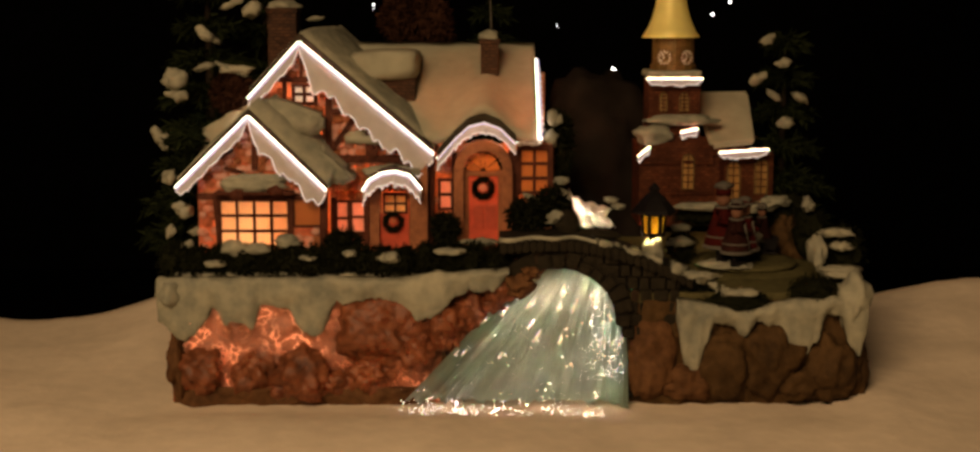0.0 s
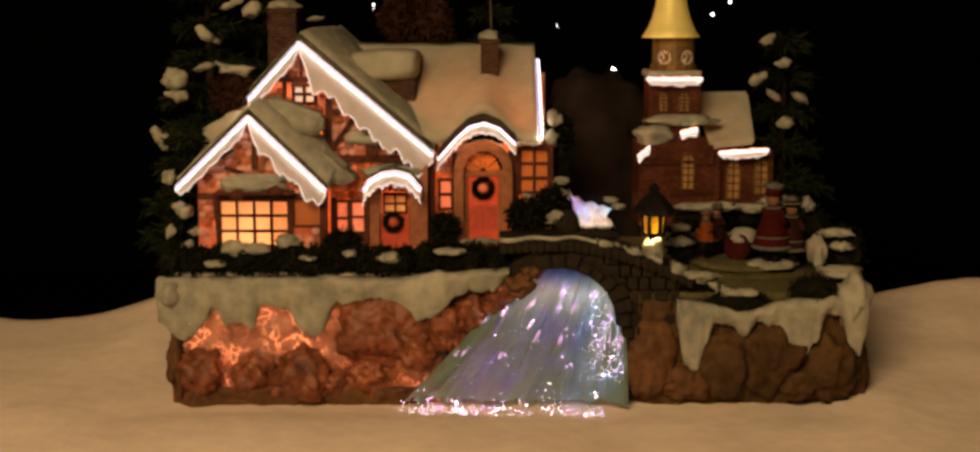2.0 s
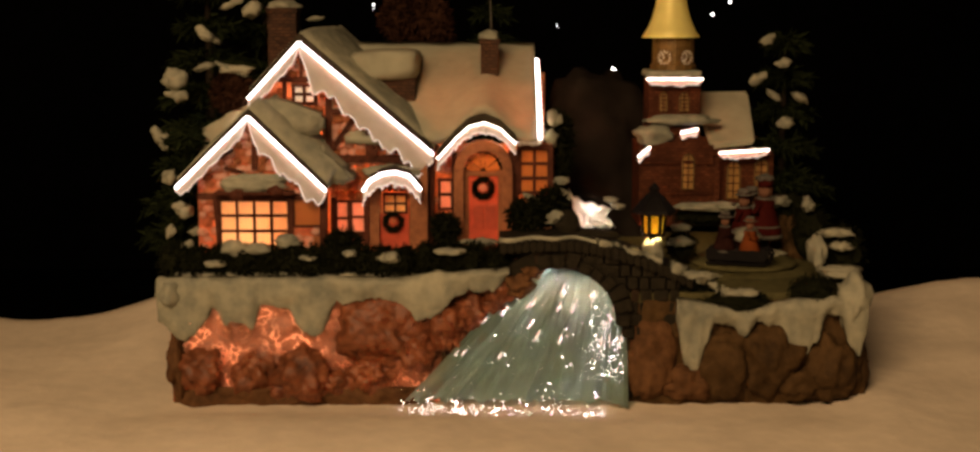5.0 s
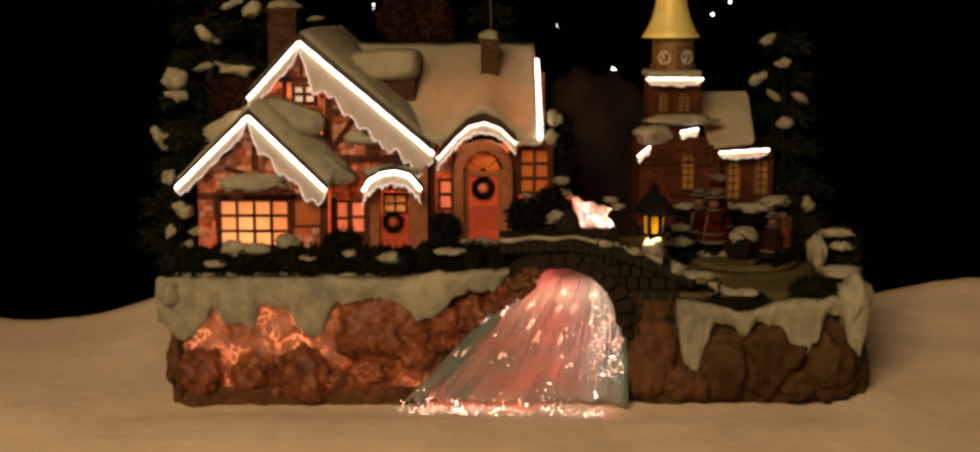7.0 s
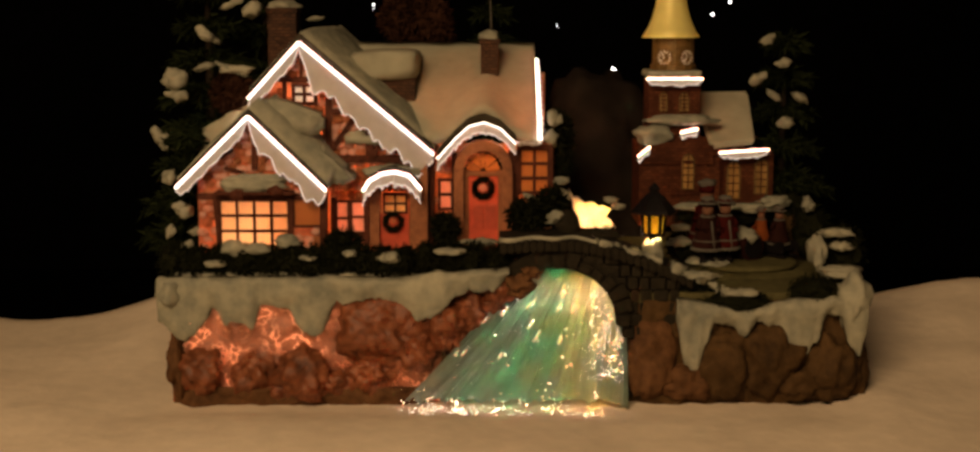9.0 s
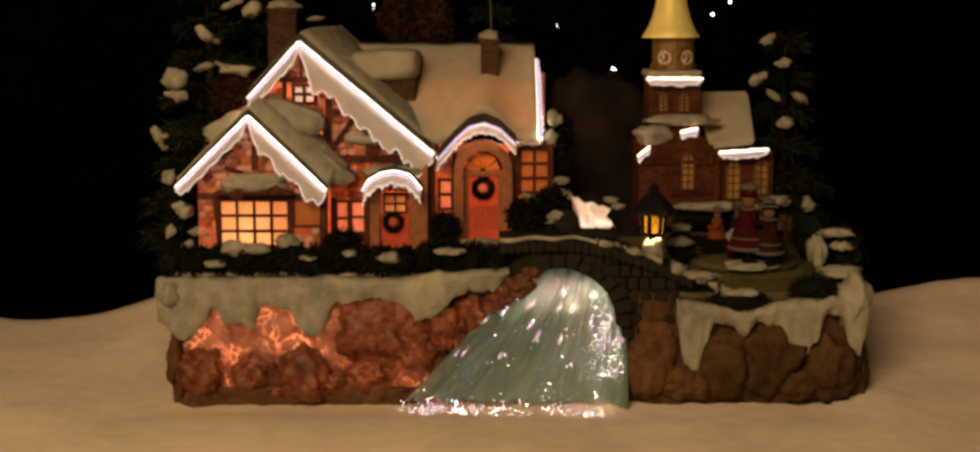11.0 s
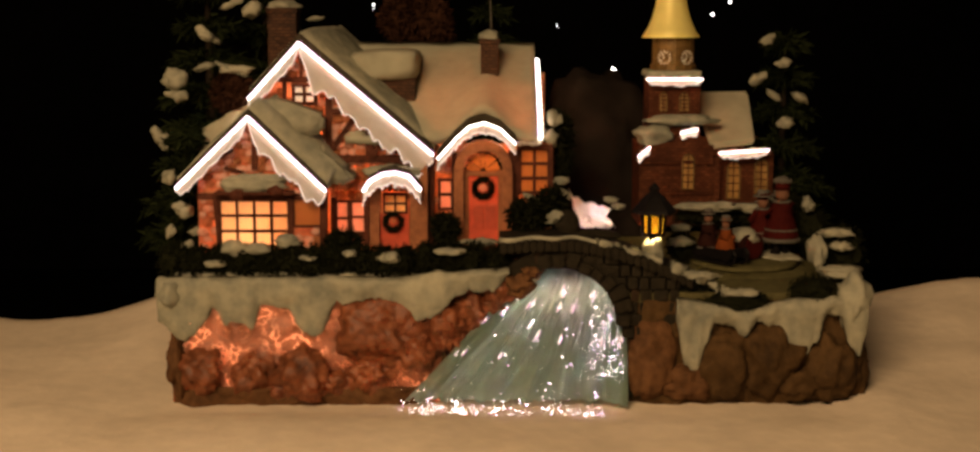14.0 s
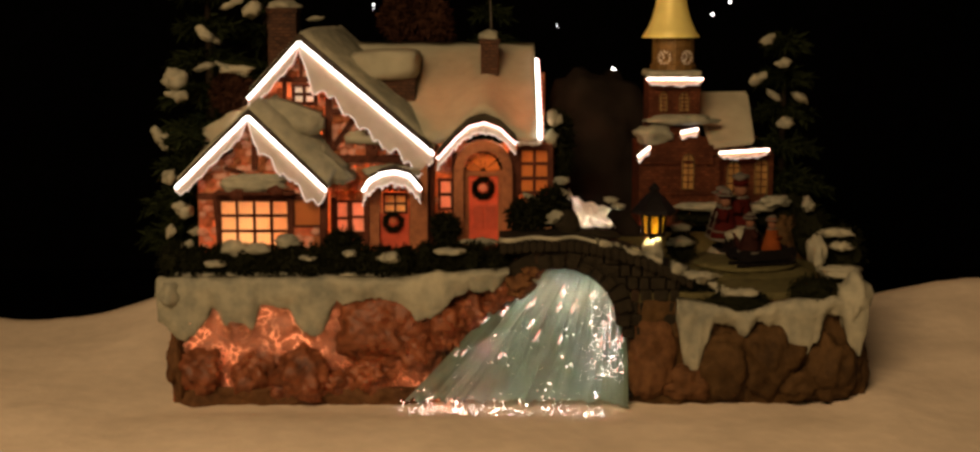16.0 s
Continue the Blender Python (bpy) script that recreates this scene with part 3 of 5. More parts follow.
def waterfall():
    fall = thing("waterfall", (0.0245, -0.005, 0), "pale teal waterfall sheet with glittering optical-fibre tips", "waterfall")
    bm = bmesh.new()
    nu, nv = 90, 44

    def ripple(i, j):
        streak = noise.noise(Vector((i * 0.55, j * 0.07, 3))) + 0.5 * noise.noise(Vector((i * 1.3, j * 0.1, 8)))
        return Vector((0, 0.0012 * streak * min(1, j / 6), 0))

    def hem(i):
        """How far down the sheet hangs; its ragged foot stays clear of the cotton."""
        return 0.965 + 0.03 * noise.noise(Vector((i * 0.21, 4, 1))) + 0.025 * noise.noise(Vector((i * 0.8, 7, 1))) + 0.04 * max(0, i / nu - 0.9) * 10

    g = [[bm.verts.new(fall_point(i / nu, j / nv * hem(i)) + ripple(i, j)) for i in range(nu + 1)] for j in range(nv + 1)]
    for j in range(nv):
        for i in range(nu):
            bm.faces.new((g[j][i], g[j][i + 1], g[j + 1][i + 1], g[j + 1][i]))
    bmesh.ops.solidify(bm, geom=bm.faces[:], thickness=0.0006)
    part("water_sheet", bm, WATER_SHEET, fall, smooth=True)
    rng = random.Random(11)
    sizes = (0.00013, 0.00018, 0.00024, 0.00033)
    meshes = [[fibre_mesh(r, r * 1.1, colours) for r in sizes] for colours in GLOW_TIP]

    def tip(p, big=0.0):
        k = min(2, int(rng.random() ** 1.5 * 3))
        i = min(3, int((rng.random() ** 2 + big) * 4))
        fibre("fibre_tip", meshes[k][i], p, (0, 0, 1), rng.gauss(0, 14), fall)

    def on_sheet(u, v, out=0.0016):
        return fall_point(min(1, max(0, u)), min(1, max(0.03, v))) + Vector((0, -out, 0.0004))

    # where the strands run out over the cotton: middle, half width, reach and number
    foot = []
    for x, w, reach, count in ((-0.0395, 0.007, 0.022, 14), (-0.0250, 0.011, 0.022, 44), (-0.0100, 0.007, 0.022, 26), (0.0010, 0.004, 0.024, 9), (0.0110, 0.009, 0.018, 18), (0.0330, 0.0065, 0.022, 26), (0.0470, 0.009, 0.020, 20)):
        foot += [(x + rng.uniform(-w, w), FALL_FOOT + 0.002 - reach * rng.random()) for _ in range(count)]
    for x, y in foot:
        lift = 0.0005 + 0.0100 * max(0.12, 1 - (FALL_FOOT - y) / 0.022) * rng.random() ** 1.2
        tip(Vector((x, y, cotton(x, y) + lift)))
    # the dense fall at the bank side
    for _ in range(78):
        tip(on_sheet(rng.choice((0.79, 0.83, 0.86, 0.90, 0.93, 0.96)) + rng.gauss(0, 0.012), 0.28 + 0.55 * rng.betavariate(2.6, 1.6)), 0.12)
    for _ in range(26):
        tip(on_sheet(0.97 + rng.gauss(0, 0.012), rng.uniform(0.08, 0.5)), 0.1)
    # knots of tips along the streaks, and single tips
    knots = ((0.10, 0.40), (0.03, 0.46), (0.05, 0.66), (0.29, 0.36), (0.36, 0.47), (0.29, 0.69), (0.45, 0.60), (0.50, 0.28), (0.52, 0.40), (0.62, 0.38), (0.60, 0.56), (0.74, 0.30), (0.78, 0.50), (0.68, 0.72))
    for u, v in knots:
        for _ in range(4):
            tip(on_sheet(u + rng.gauss(0, 0.016), v + rng.gauss(0, 0.022)))
    for _ in range(26):
        tip(on_sheet(rng.uniform(0.12, 0.86), rng.uniform(0.18, 0.95)))
    # fibres that glow along their length under the surface
    rods = [fibre_mesh(r, half, GLOW_STRAND) for r, half in ((0.0003, 0.0020), (0.0004, 0.0032), (0.0006, 0.0024))]
    for u, v in knots[:12] + ((0.955, 0.13), (0.97, 0.19), (0.90, 0.58), (0.95, 0.60), (0.86, 0.62), (0.93, 0.42), (0.97, 0.50)):
        for _ in range(2):
            uu, vv = u + rng.gauss(0, 0.012), v + rng.gauss(0, 0.02)
            way = fall_point(uu, vv + 0.02) - fall_point(uu, vv)
            fibre("fibre_strand", rng.choice(rods), on_sheet(uu, vv, 0.0002), way, rng.gauss(0, 10), fall)
    # the finest tips, too small to pick apart
    bm = bmesh.new()
    spots = [on_sheet(rng.choice((0.78, 0.82, 0.86, 0.90, 0.95)) + rng.gauss(0, 0.012), rng.uniform(0.1, 0.85)) for _ in range(220)]
    spots += [on_sheet(rng.random(), rng.uniform(0.2, 0.97)) for _ in range(60)]
    for x, y in foot:
        x, y = x + rng.gauss(0, 0.002), y + rng.gauss(0, 0.003)
        spots.append(Vector((x, y, cotton(x, y) + 0.0003 + 0.003 * rng.random())))
    for p in spots:
        got = bmesh.ops.create_icosphere(bm, subdivisions=1, radius=rng.choice((0.00010, 0.00013, 0.00016)))["verts"]
        bmesh.ops.translate(bm, verts=got, vec=p)
    tagged(part("fine_fibre_tips", bm, TIP, fall), kind="stuff")


# ---------------------------------------------------------------- colour wheel behind the fall
def colour_wheel():
    x, y = 0.0520, 0.130
    r, fin = 0.0050, 0.0090
    bm = bmesh.new()
    n = len(WHEEL)
    per = 2
    lo, hi = 0.062, 0.0786
    ring = [[bm.verts.new((r * math.cos(a), r * math.sin(a), z)) for z in (lo, hi)] for a in [math.radians(-90) + 6.2832 * k / (n * per) for k in range(n * per)]]
    for k in range(n * per):
        a, b = ring[k], ring[(k + 1) % (n * per)]
        f = bm.faces.new((a[0], b[0], b[1], a[1]))
        f.material_index = (-1 - k // per) % n
    bm.faces.new([v[0] for v in ring][::-1])
    bm.faces.new([v[1] for v in ring])
    wheel = part("colour_wheel", bm, GLOW_WHEEL, None)
    # black fins that keep each colour to its own direction
    for k in range(n * per):
        a = math.radians(-90) + 6.2832 * k / (n * per)
        b = box(bmesh.new(), r + 0.0001, fin, -0.0001, 0.0001, lo, hi)
        bmesh.ops.rotate(b, verts=b.verts, cent=(0, 0, 0), matrix=Matrix.Rotation(a, 3, "Z"))
        sub_part("fin", b, HOUSING, wheel)
    wheel.matrix_basis = pose(x, y, 0)
    tagged(wheel, "turning drum of coloured light behind the waterfall", "light wheel")
    bx = thing("light_box", (x, y, 0.05), "black slotted box round the light drum", "light box")
    w, top = 0.0115, hi + 0.001
    for b in ((x - w, x + w, y + 0.010, y + 0.0115, 0.061, top), (x - w, x - w + 0.0015, y - 0.0095, y + 0.0098, 0.061, top), (x + w - 0.0015, x + w, y - 0.0095, y + 0.0098, 0.061, top),
              (x - w, x + w, y - 0.0110, y + 0.0115, top + 0.0002, top + 0.0012), (x - w, x + w, y - 0.0110, y + 0.0115, 0.0595, 0.0608), (x - w, x - 0.0090, y - 0.0110, y - 0.0097, 0.061, top), (x + 0.0060, x + w, y - 0.0110, y - 0.0097, 0.061, top)):
        part("panel", box(bmesh.new(), *b), HOUSING, bx)
    # unseen board added so that the drum's light fades down the fall
    part("shade_board", box(bmesh.new(), x - w, x + w, 0.108, y - 0.0112, 0.0635, 0.0645), HOUSING, bx)
    return wheel


def stream_patch():
    """A thin shell of snow that the drum lights from behind."""
    bm = bmesh.new()
    n, m = 26, 14
    g = []
    for j in range(m + 1):
        v = j / m
        row = []
        for i in range(n + 1):
            u = i / n
            xa, xb = 0.0424 + v * 0.0057, 0.0673 - 0.0041 * math.sin(math.pi * min(1, v * 1.1))
            top = 0.1045 + (0.0997 - 0.1045) * min(1, u * 6) + (0.0929 - 0.0997) * u
            low = 0.0820
            x = xa + (xb - xa) * u + 0.0014 * noise.noise(Vector((v * 5, u * 3, 2))) + 0.004 * (v - 0.5) * (u > 0.5) * (u - 0.5)
            z = top + (low - top) * v + 0.0022 * noise.noise(Vector((u * 7, v * 4, 9)))
            row.append(bm.verts.new((x, 0.047 - 0.004 * math.sin(math.pi * u) * math.sin(math.pi * min(1, v + 0.1)), z)))
        g.append(row)
    for j in range(m):
        for i in range(n):
            bm.faces.new((g[j][i], g[j][i + 1], g[j + 1][i + 1], g[j + 1][i]))
    bmesh.ops.solidify(bm, geom=bm.faces[:], thickness=0.0008)
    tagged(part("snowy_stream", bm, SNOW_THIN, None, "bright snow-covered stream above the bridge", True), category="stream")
    for at, radii, seed in (((0.0415, 0.0410, 0.0859), (0.0064, 0.004, 0.0074), 4), ((0.0536, 0.0410, 0.0794), (0.0154, 0.004, 0.0034), 6)):
        tagged(part("bank_rock", lump(bmesh.new(), at, radii, seed, 0.25, detail=3), STONE, None, "dark brown rock on the bank of the bright stream", True), category="rock")


# ---------------------------------------------------------------- cottage
def light_tube(p, q, r, parent, colours=GLOW_TUBE):
    """A turning rod of coloured light from p to q, in strips along its length."""
    p, q = Vector(p), Vector(q)
    half = (q - p).length / 2
    z = (q - p).normalized()
    x = Vector((0, -1, 0))
    x = (x - z * x.dot(z)).normalized()
    yv = z.cross(x)
    sign = 1 if yv.z > 0 else -1
    bm = bmesh.new()
    n = len(WHEEL)
    a = [bm.verts.new((r * math.cos(6.2832 * k / n), r * math.sin(6.2832 * k / n), -half)) for k in range(n)]
    b = [bm.verts.new((v.co.x, v.co.y, half)) for v in a]
    for k in range(n):
        f = bm.faces.new((a[k], a[(k + 1) % n], b[(k + 1) % n], b[k]))
        f.material_index = (-1 - k) % n if sign > 0 else k % n
    bm.faces.new(a[::-1])
    bm.faces.new(b)
    me = bpy.data.meshes.new("light_tube")
    bmesh.ops.recalc_face_normals(bm, faces=bm.faces)
    bm.to_mesh(me)
    bm.free()
    for m in colours:
        me.materials.append(m)
    ob = new("light_tube", me)
    ob.parent = parent
    ob.matrix_parent_inverse = parent.matrix_basis.inverted()
    base = Matrix((x, yv, z)).transposed().to_4x4()
    base.translation = (p + q) / 2
    ob.matrix_basis = base
    TUBES.append((ob, base, sign, 18 if colours is GLOW_TUBE else 0))
    tagged(ob, "glowing light tube along the eaves")
    return ob


TUBES = []


def icicles(p, q, y, depth, seed, parent, full=0.0, lean=0.35):
    """A fringe of ice under the line p to q (x and z); its emissive lower rim imitates caught light."""
    bm = bmesh.new()
    n = 64
    d = Vector((q[0] - p[0], q[1] - p[1]))
    rows, rim = [], []
    for i in range(n + 1):
        u = i / n
        x, z = p[0] + d.x * u, p[1] + d.y * u
        fade = max(full, min(1, u * 8 + 0.2, (1 - u) * 8 + 0.2))
        saw = (u * d.length / 0.0105 + 0.4 * noise.noise(Vector((u * 9, seed, 0)))) % 1.0
        h = depth * fade * (0.80 + 0.22 * abs(2 * saw - 1) ** 1.3 + 0.25 * noise.noise(Vector((u * 6, seed, 5))) + 0.10 * noise.noise(Vector((u * 30, seed, 8))))
        rows.append([bm.verts.new(c) for c in ((x, y, z), (x, y - lean * h, z - h), (x, y - lean * h + 0.0006, z - h), (x, y + 0.0016, z))])
        rim.append((x, y - lean * h - 0.0001, z - h))
    for a, b in zip(rows, rows[1:]):
        for k in range(4):
            bm.faces.new((a[k], b[k], b[(k + 1) % 4], a[(k + 1) % 4]))
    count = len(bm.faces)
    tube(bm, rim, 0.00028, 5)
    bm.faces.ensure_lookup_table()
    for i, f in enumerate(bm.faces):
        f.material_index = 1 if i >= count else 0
    return part("icicle_fringe", bm, [ICICLE, EDGE], parent, "frosted icicle fringe under the tube, its lower rim emissive")


def gable_roof(parent, left, peak, right, y0, y1, thick, snow, shift, seed):
    """Boards and snow of a pitched roof; left, peak and right are x and z at its front."""
    up = lambda p, k: (p[0], p[1] + k)
    part("roof", prism(bmesh.new(), [left, peak, right, up(right, thick), up(peak, thick * 1.2), up(left, thick)], y0, y1, 0.0006), ROOF_EDGE, parent, "dark roof board")
    bm = bmesh.new()
    n = 22
    outline = []
    for a, b in ((left, peak), (peak, right)):
        outline += [(a[0] + (b[0] - a[0]) * i / n, a[1] + (b[1] - a[1]) * i / n) for i in range(n)]
    outline.append(right)
    m = 10
    rows = []
    for j in range(m + 1):
        v = j / m
        row = []
        for i, (x, z) in enumerate(outline):
            k = thick + snow * min(1, 4 * v + 0.25) * (1 + 0.35 * noise.noise(Vector((x * 90, v * 5, seed))))
            if i == 0:
                row.append(bm.verts.new((x, y0 + 0.002 + (y1 - y0 - 0.002) * v, z)))
            row.append(bm.verts.new((x + shift * min(1, 2.2 * v), y0 + 0.002 + (y1 - y0 - 0.002) * v, z + k)))
        row.append(bm.verts.new((right[0], y0 + 0.002 + (y1 - y0 - 0.002) * v, right[1])))
        rows.append(row)
    for a, b in zip(rows, rows[1:]):
        for i in range(len(outline) + 1):
            bm.faces.new((a[i], a[i + 1], b[i + 1], b[i]))
    edge = [bm.verts.new((x, y0 + 0.002, z + thick * 0.6)) for x, z in outline]
    for i in range(len(outline) - 1):
        bm.faces.new((edge[i], edge[i + 1], rows[0][i + 2], rows[0][i + 1]))
    part("roof_snow", bm, SNOW, parent, "thick smooth snow on the roof", True)


def lattice(parent, x0, x1, z0, z1, y, cols, rows, bar, film=None, arch=False):
    """A window with a pane object in each field."""
    win = part("window", bmesh.new(), BEAM, parent)
    dx, dz = (x1 - x0) / cols, (z1 - z0) / rows
    for c in range(cols):
        for r in range(rows):
            sub_part("pane", box(bmesh.new(), x0 + dx * c + bar / 2, x0 + dx * (c + 1) - bar / 2, y, y + 0.0008, z0 + dz * r + bar / 2, z0 + dz * (r + 1) - bar / 2), film or PANE, win)
    for c in range(cols + 1):
        sub_part("upright_bar", box(bmesh.new(), x0 + dx * c - bar / 2, x0 + dx * c + bar / 2, y - 0.001, y + 0.001, z0 - bar / 2, z1 + bar / 2), BEAM, win)
    for r in range(rows + 1):
        sub_part("cross_bar", box(bmesh.new(), x0, x1, y - 0.0012, y + 0.0008, z0 + dz * r - bar / 2, z0 + dz * r + bar / 2), BEAM, win)
    return win


def wreath(at, r, parent):
    bm = bmesh.new()
    rng = random.Random(3)
    spots = []
    for k in range(420):
        a, b = rng.uniform(0, 6.283), rng.uniform(0, 6.283)
        o = Vector((math.cos(a) * math.cos(b), math.sin(b), math.sin(a) * math.cos(b)))
        spots.append((Vector(at) + Vector((math.cos(a), 0, math.sin(a))) * r + o * r * 0.28, o))
    tufts(bm, spots, r * 0.28, r * 0.06, rng, 0)
    path = [(at[0] + r * math.cos(6.2832 * k / 20), at[1], at[2] + r * math.sin(6.2832 * k / 20)) for k in range(21)]
    tube(bm, path, r * 0.30, 8)
    return part("wreath", bm, LEAF, parent, "dark green wreath with a pale centre")


def holed_wall(parent, outline, holes, y0, y1, material, name="wall"):
    """A wall plate with rectangular openings right through it: strips between the holes, cut to the outline's slopes."""
    xs = sorted({p[0] for p in outline} | {v for h in holes for v in h[:2]})
    z_lo = min(p[1] for p in outline)

    def top(x):
        best = z_lo
        for (xa, za), (xb, zb) in zip(outline, outline[1:] + outline[:1]):
            if min(xa, xb) - 1e-9 <= x <= max(xa, xb) + 1e-9 and abs(xa - xb) > 1e-9:
                best = max(best, za + (zb - za) * (x - xa) / (xb - xa))
        return best

    bm = bmesh.new()
    for xa, xb in zip(xs, xs[1:]):
        if xb - xa < 1e-5:
            continue
        xm = (xa + xb) / 2
        cuts = sorted((h[2], h[3]) for h in holes if h[0] - 1e-9 <= xm <= h[1] + 1e-9)
        z = z_lo
        for lo, hi in cuts:
            if lo > z + 1e-5:
                prism(bm, [(xa, z), (xb, z), (xb, lo), (xa, lo)], y0, y1)
            z = hi
        ta, tb = top(xa + 1e-7), top(xb - 1e-7)
        if min(ta, tb) > z:
            prism(bm, [(xa, z), (xb, z), (xb, tb), (xa, ta)], y0, y1)
        elif max(ta, tb) > z:
            prism(bm, [(xa, z), (xb, z), (xb, max(tb, z + 1e-4)), (xa, max(ta, z + 1e-4))], y0, y1)
    bmesh.ops.remove_doubles(bm, verts=bm.verts, dist=1e-6)
    return part(name, bm, material, parent)


def rubble(parent, outline, skip, y, size, seed):
    """Rough field stones set in a wall field with the given outline in x and z."""
    rng = random.Random(seed)
    x0, x1 = min(p[0] for p in outline), max(p[0] for p in outline)
    z0, z1 = min(p[1] for p in outline), max(p[1] for p in outline)

    def inside(x, z):
        hit = False
        for (xa, za), (xb, zb) in zip(outline, outline[1:] + outline[:1]):
            if (za > z) != (zb > z) and x < (xb - xa) * (z - za) / (zb - za) + xa:
                hit = not hit
        return hit and not any(a - size < x < b + size and c - size < z < d + size for a, b, c, d in skip)

    z = z0
    row = 0
    while z < z1:
        x = x0 + (row % 2) * size
        while x < x1:
            w = size * rng.uniform(0.75, 1.2)
            px, pz = x + rng.uniform(-0.2, 0.2) * size, z + rng.uniform(-0.2, 0.2) * size
            if inside(px, pz):
                part("stone", lump(bmesh.new(), (px, y, pz), (w * 1.05, 0.0011, size * rng.uniform(0.75, 1.05)), rng.uniform(0, 60), 0.35, 1.8, 2), rng.choice([FIELD, FIELD_PALE, FIELD_PALE, FIELD_DARK]), parent, smooth=True)
            x += w * 1.9
        z += size * 1.7
        row += 1


def cottage():
    c = thing("cottage", (-0.0652, 0.10, 0.066), "snow-roofed timbered cottage with glowing eaves and amber windows", "cottage")
    G = 0.066
    # low front wing
    y = 0.045
    L, P, R = (-0.1672, 0.1050), (-0.1278, 0.1430), (-0.0872, 0.1036)
    w0 = (-0.1453, -0.1083, 0.0726, 0.0978)
    w1 = (-0.1056, -0.0908, 0.0836, 0.0985)
    holed_wall(c, [(-0.1574, G), (-0.1562, 0.1080), (-0.1284, 0.1408), (-0.0878, 0.1046), (-0.0885, G)], [w0, w1], y, y + 0.002, WALL)
    lattice(c, *w0, y + 0.0005, 4, 3, 0.0014)
    lattice(c, *w1, y + 0.0005, 1, 1, 0.0012, PANE_DIM)
    gable_roof(c, L, P, R, 0.040, 0.078, 0.0036, 0.0065, 0.010, 1.0)
    for k, (p, q, w) in enumerate((((-0.1568, 0.1000), (-0.0878, 0.1000), 0.0035), ((-0.1254, 0.1332), (-0.1259, 0.1142), 0.003), ((-0.1499, 0.1175), (-0.1373, 0.1249), 0.002), ((-0.1180, 0.1249), (-0.1116, 0.1132), 0.002), ((-0.1475, 0.0993), (-0.1456, 0.0725), 0.0022), ((-0.1066, 0.0993), (-0.1072, 0.0735), 0.0022), ((-0.0891, 0.1030), (-0.0897, 0.0707), 0.004), ((-0.1416, 0.1155), (-0.1317, 0.1128), 0.002))):
        part("timber", beam(bmesh.new(), p, q, w, y - 0.0016 - 0.00012 * k, y + 0.0005 + 0.00003 * k), BEAM, c)
    light_tube((L[0], 0.0385, L[1]), (P[0], 0.0385, P[1]), 0.0010, c)
    light_tube((P[0], 0.0385, P[1]), (R[0], 0.0385, R[1]), 0.0010, c)
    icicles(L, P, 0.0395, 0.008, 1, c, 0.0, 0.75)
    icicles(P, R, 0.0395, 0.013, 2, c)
    # snow awning above the bay
    part("awning", prism(bmesh.new(), [(-0.1468, 0.1015), (-0.1043, 0.1015), (-0.1043, 0.1032), (-0.1468, 0.1032)], 0.036, 0.046, 0.0005), BEAM, c)
    part("awning_snow", lump(bmesh.new(), (-0.1264, 0.0400, 0.1073), (0.0174, 0.005, 0.0054), 5, 0.3, 2.2, 4, 0.1012), SNOW, c, "snow lying on the bay awning", True)
    for k, p in enumerate(((-0.1338, 0.0360, 0.1018), (-0.1139, 0.0360, 0.1038))):
        part("bracket", lump(bmesh.new(), p, (0.0040, 0.002, 0.0030), k, 0.3), BEAM, c)
    rubble(c, [(-0.1567, G + 0.002), (-0.1555, 0.1073), (-0.1284, 0.1368), (-0.0898, 0.1053), (-0.0905, G + 0.002)], [w0, w1], 0.0448, 0.0025, 4)
    # side walls and back keep the light in
    for b in ((-0.1574, -0.1553, 0.0475, 0.15, G, 0.1080), (0.0323, 0.0345, 0.0785, 0.18, G, 0.1259), (-0.1574, 0.0345, 0.18, 0.183, G, 0.16)):
        part("wall", box(bmesh.new(), *b), WALL, c)
    # tall main gable
    y = 0.072
    L, P, R = (-0.1320, 0.1506), (-0.1036, 0.1812), (-0.0311, 0.1203)
    a0 = (-0.1080, -0.0960, 0.1480, 0.1579)
    s0 = (-0.0859, -0.0789, 0.0743, 0.0934)
    d1 = (-0.0607, -0.0460, G, 0.0969)
    s1 = (-0.0775, -0.0698, 0.0757, 0.0934)
    holed_wall(c, [(-0.1311, G), (-0.1292, 0.1531), (-0.1041, 0.1791), (-0.0319, 0.1200), (-0.0322, G)], [a0, s0, s1, d1], y, y + 0.002, WALL)
    lattice(c, *a0, y - 0.001, 2, 2, 0.0018, PANE_WHITE)
    lattice(c, *s0, y + 0.0005, 1, 2, 0.0014, PANE_ROSE)
    lattice(c, *s1, y + 0.0005, 1, 2, 0.0014, PANE_ROSE)
    gable_roof(c, L, P, R, 0.066, 0.165, 0.0045, 0.004, 0.012, 2.0)
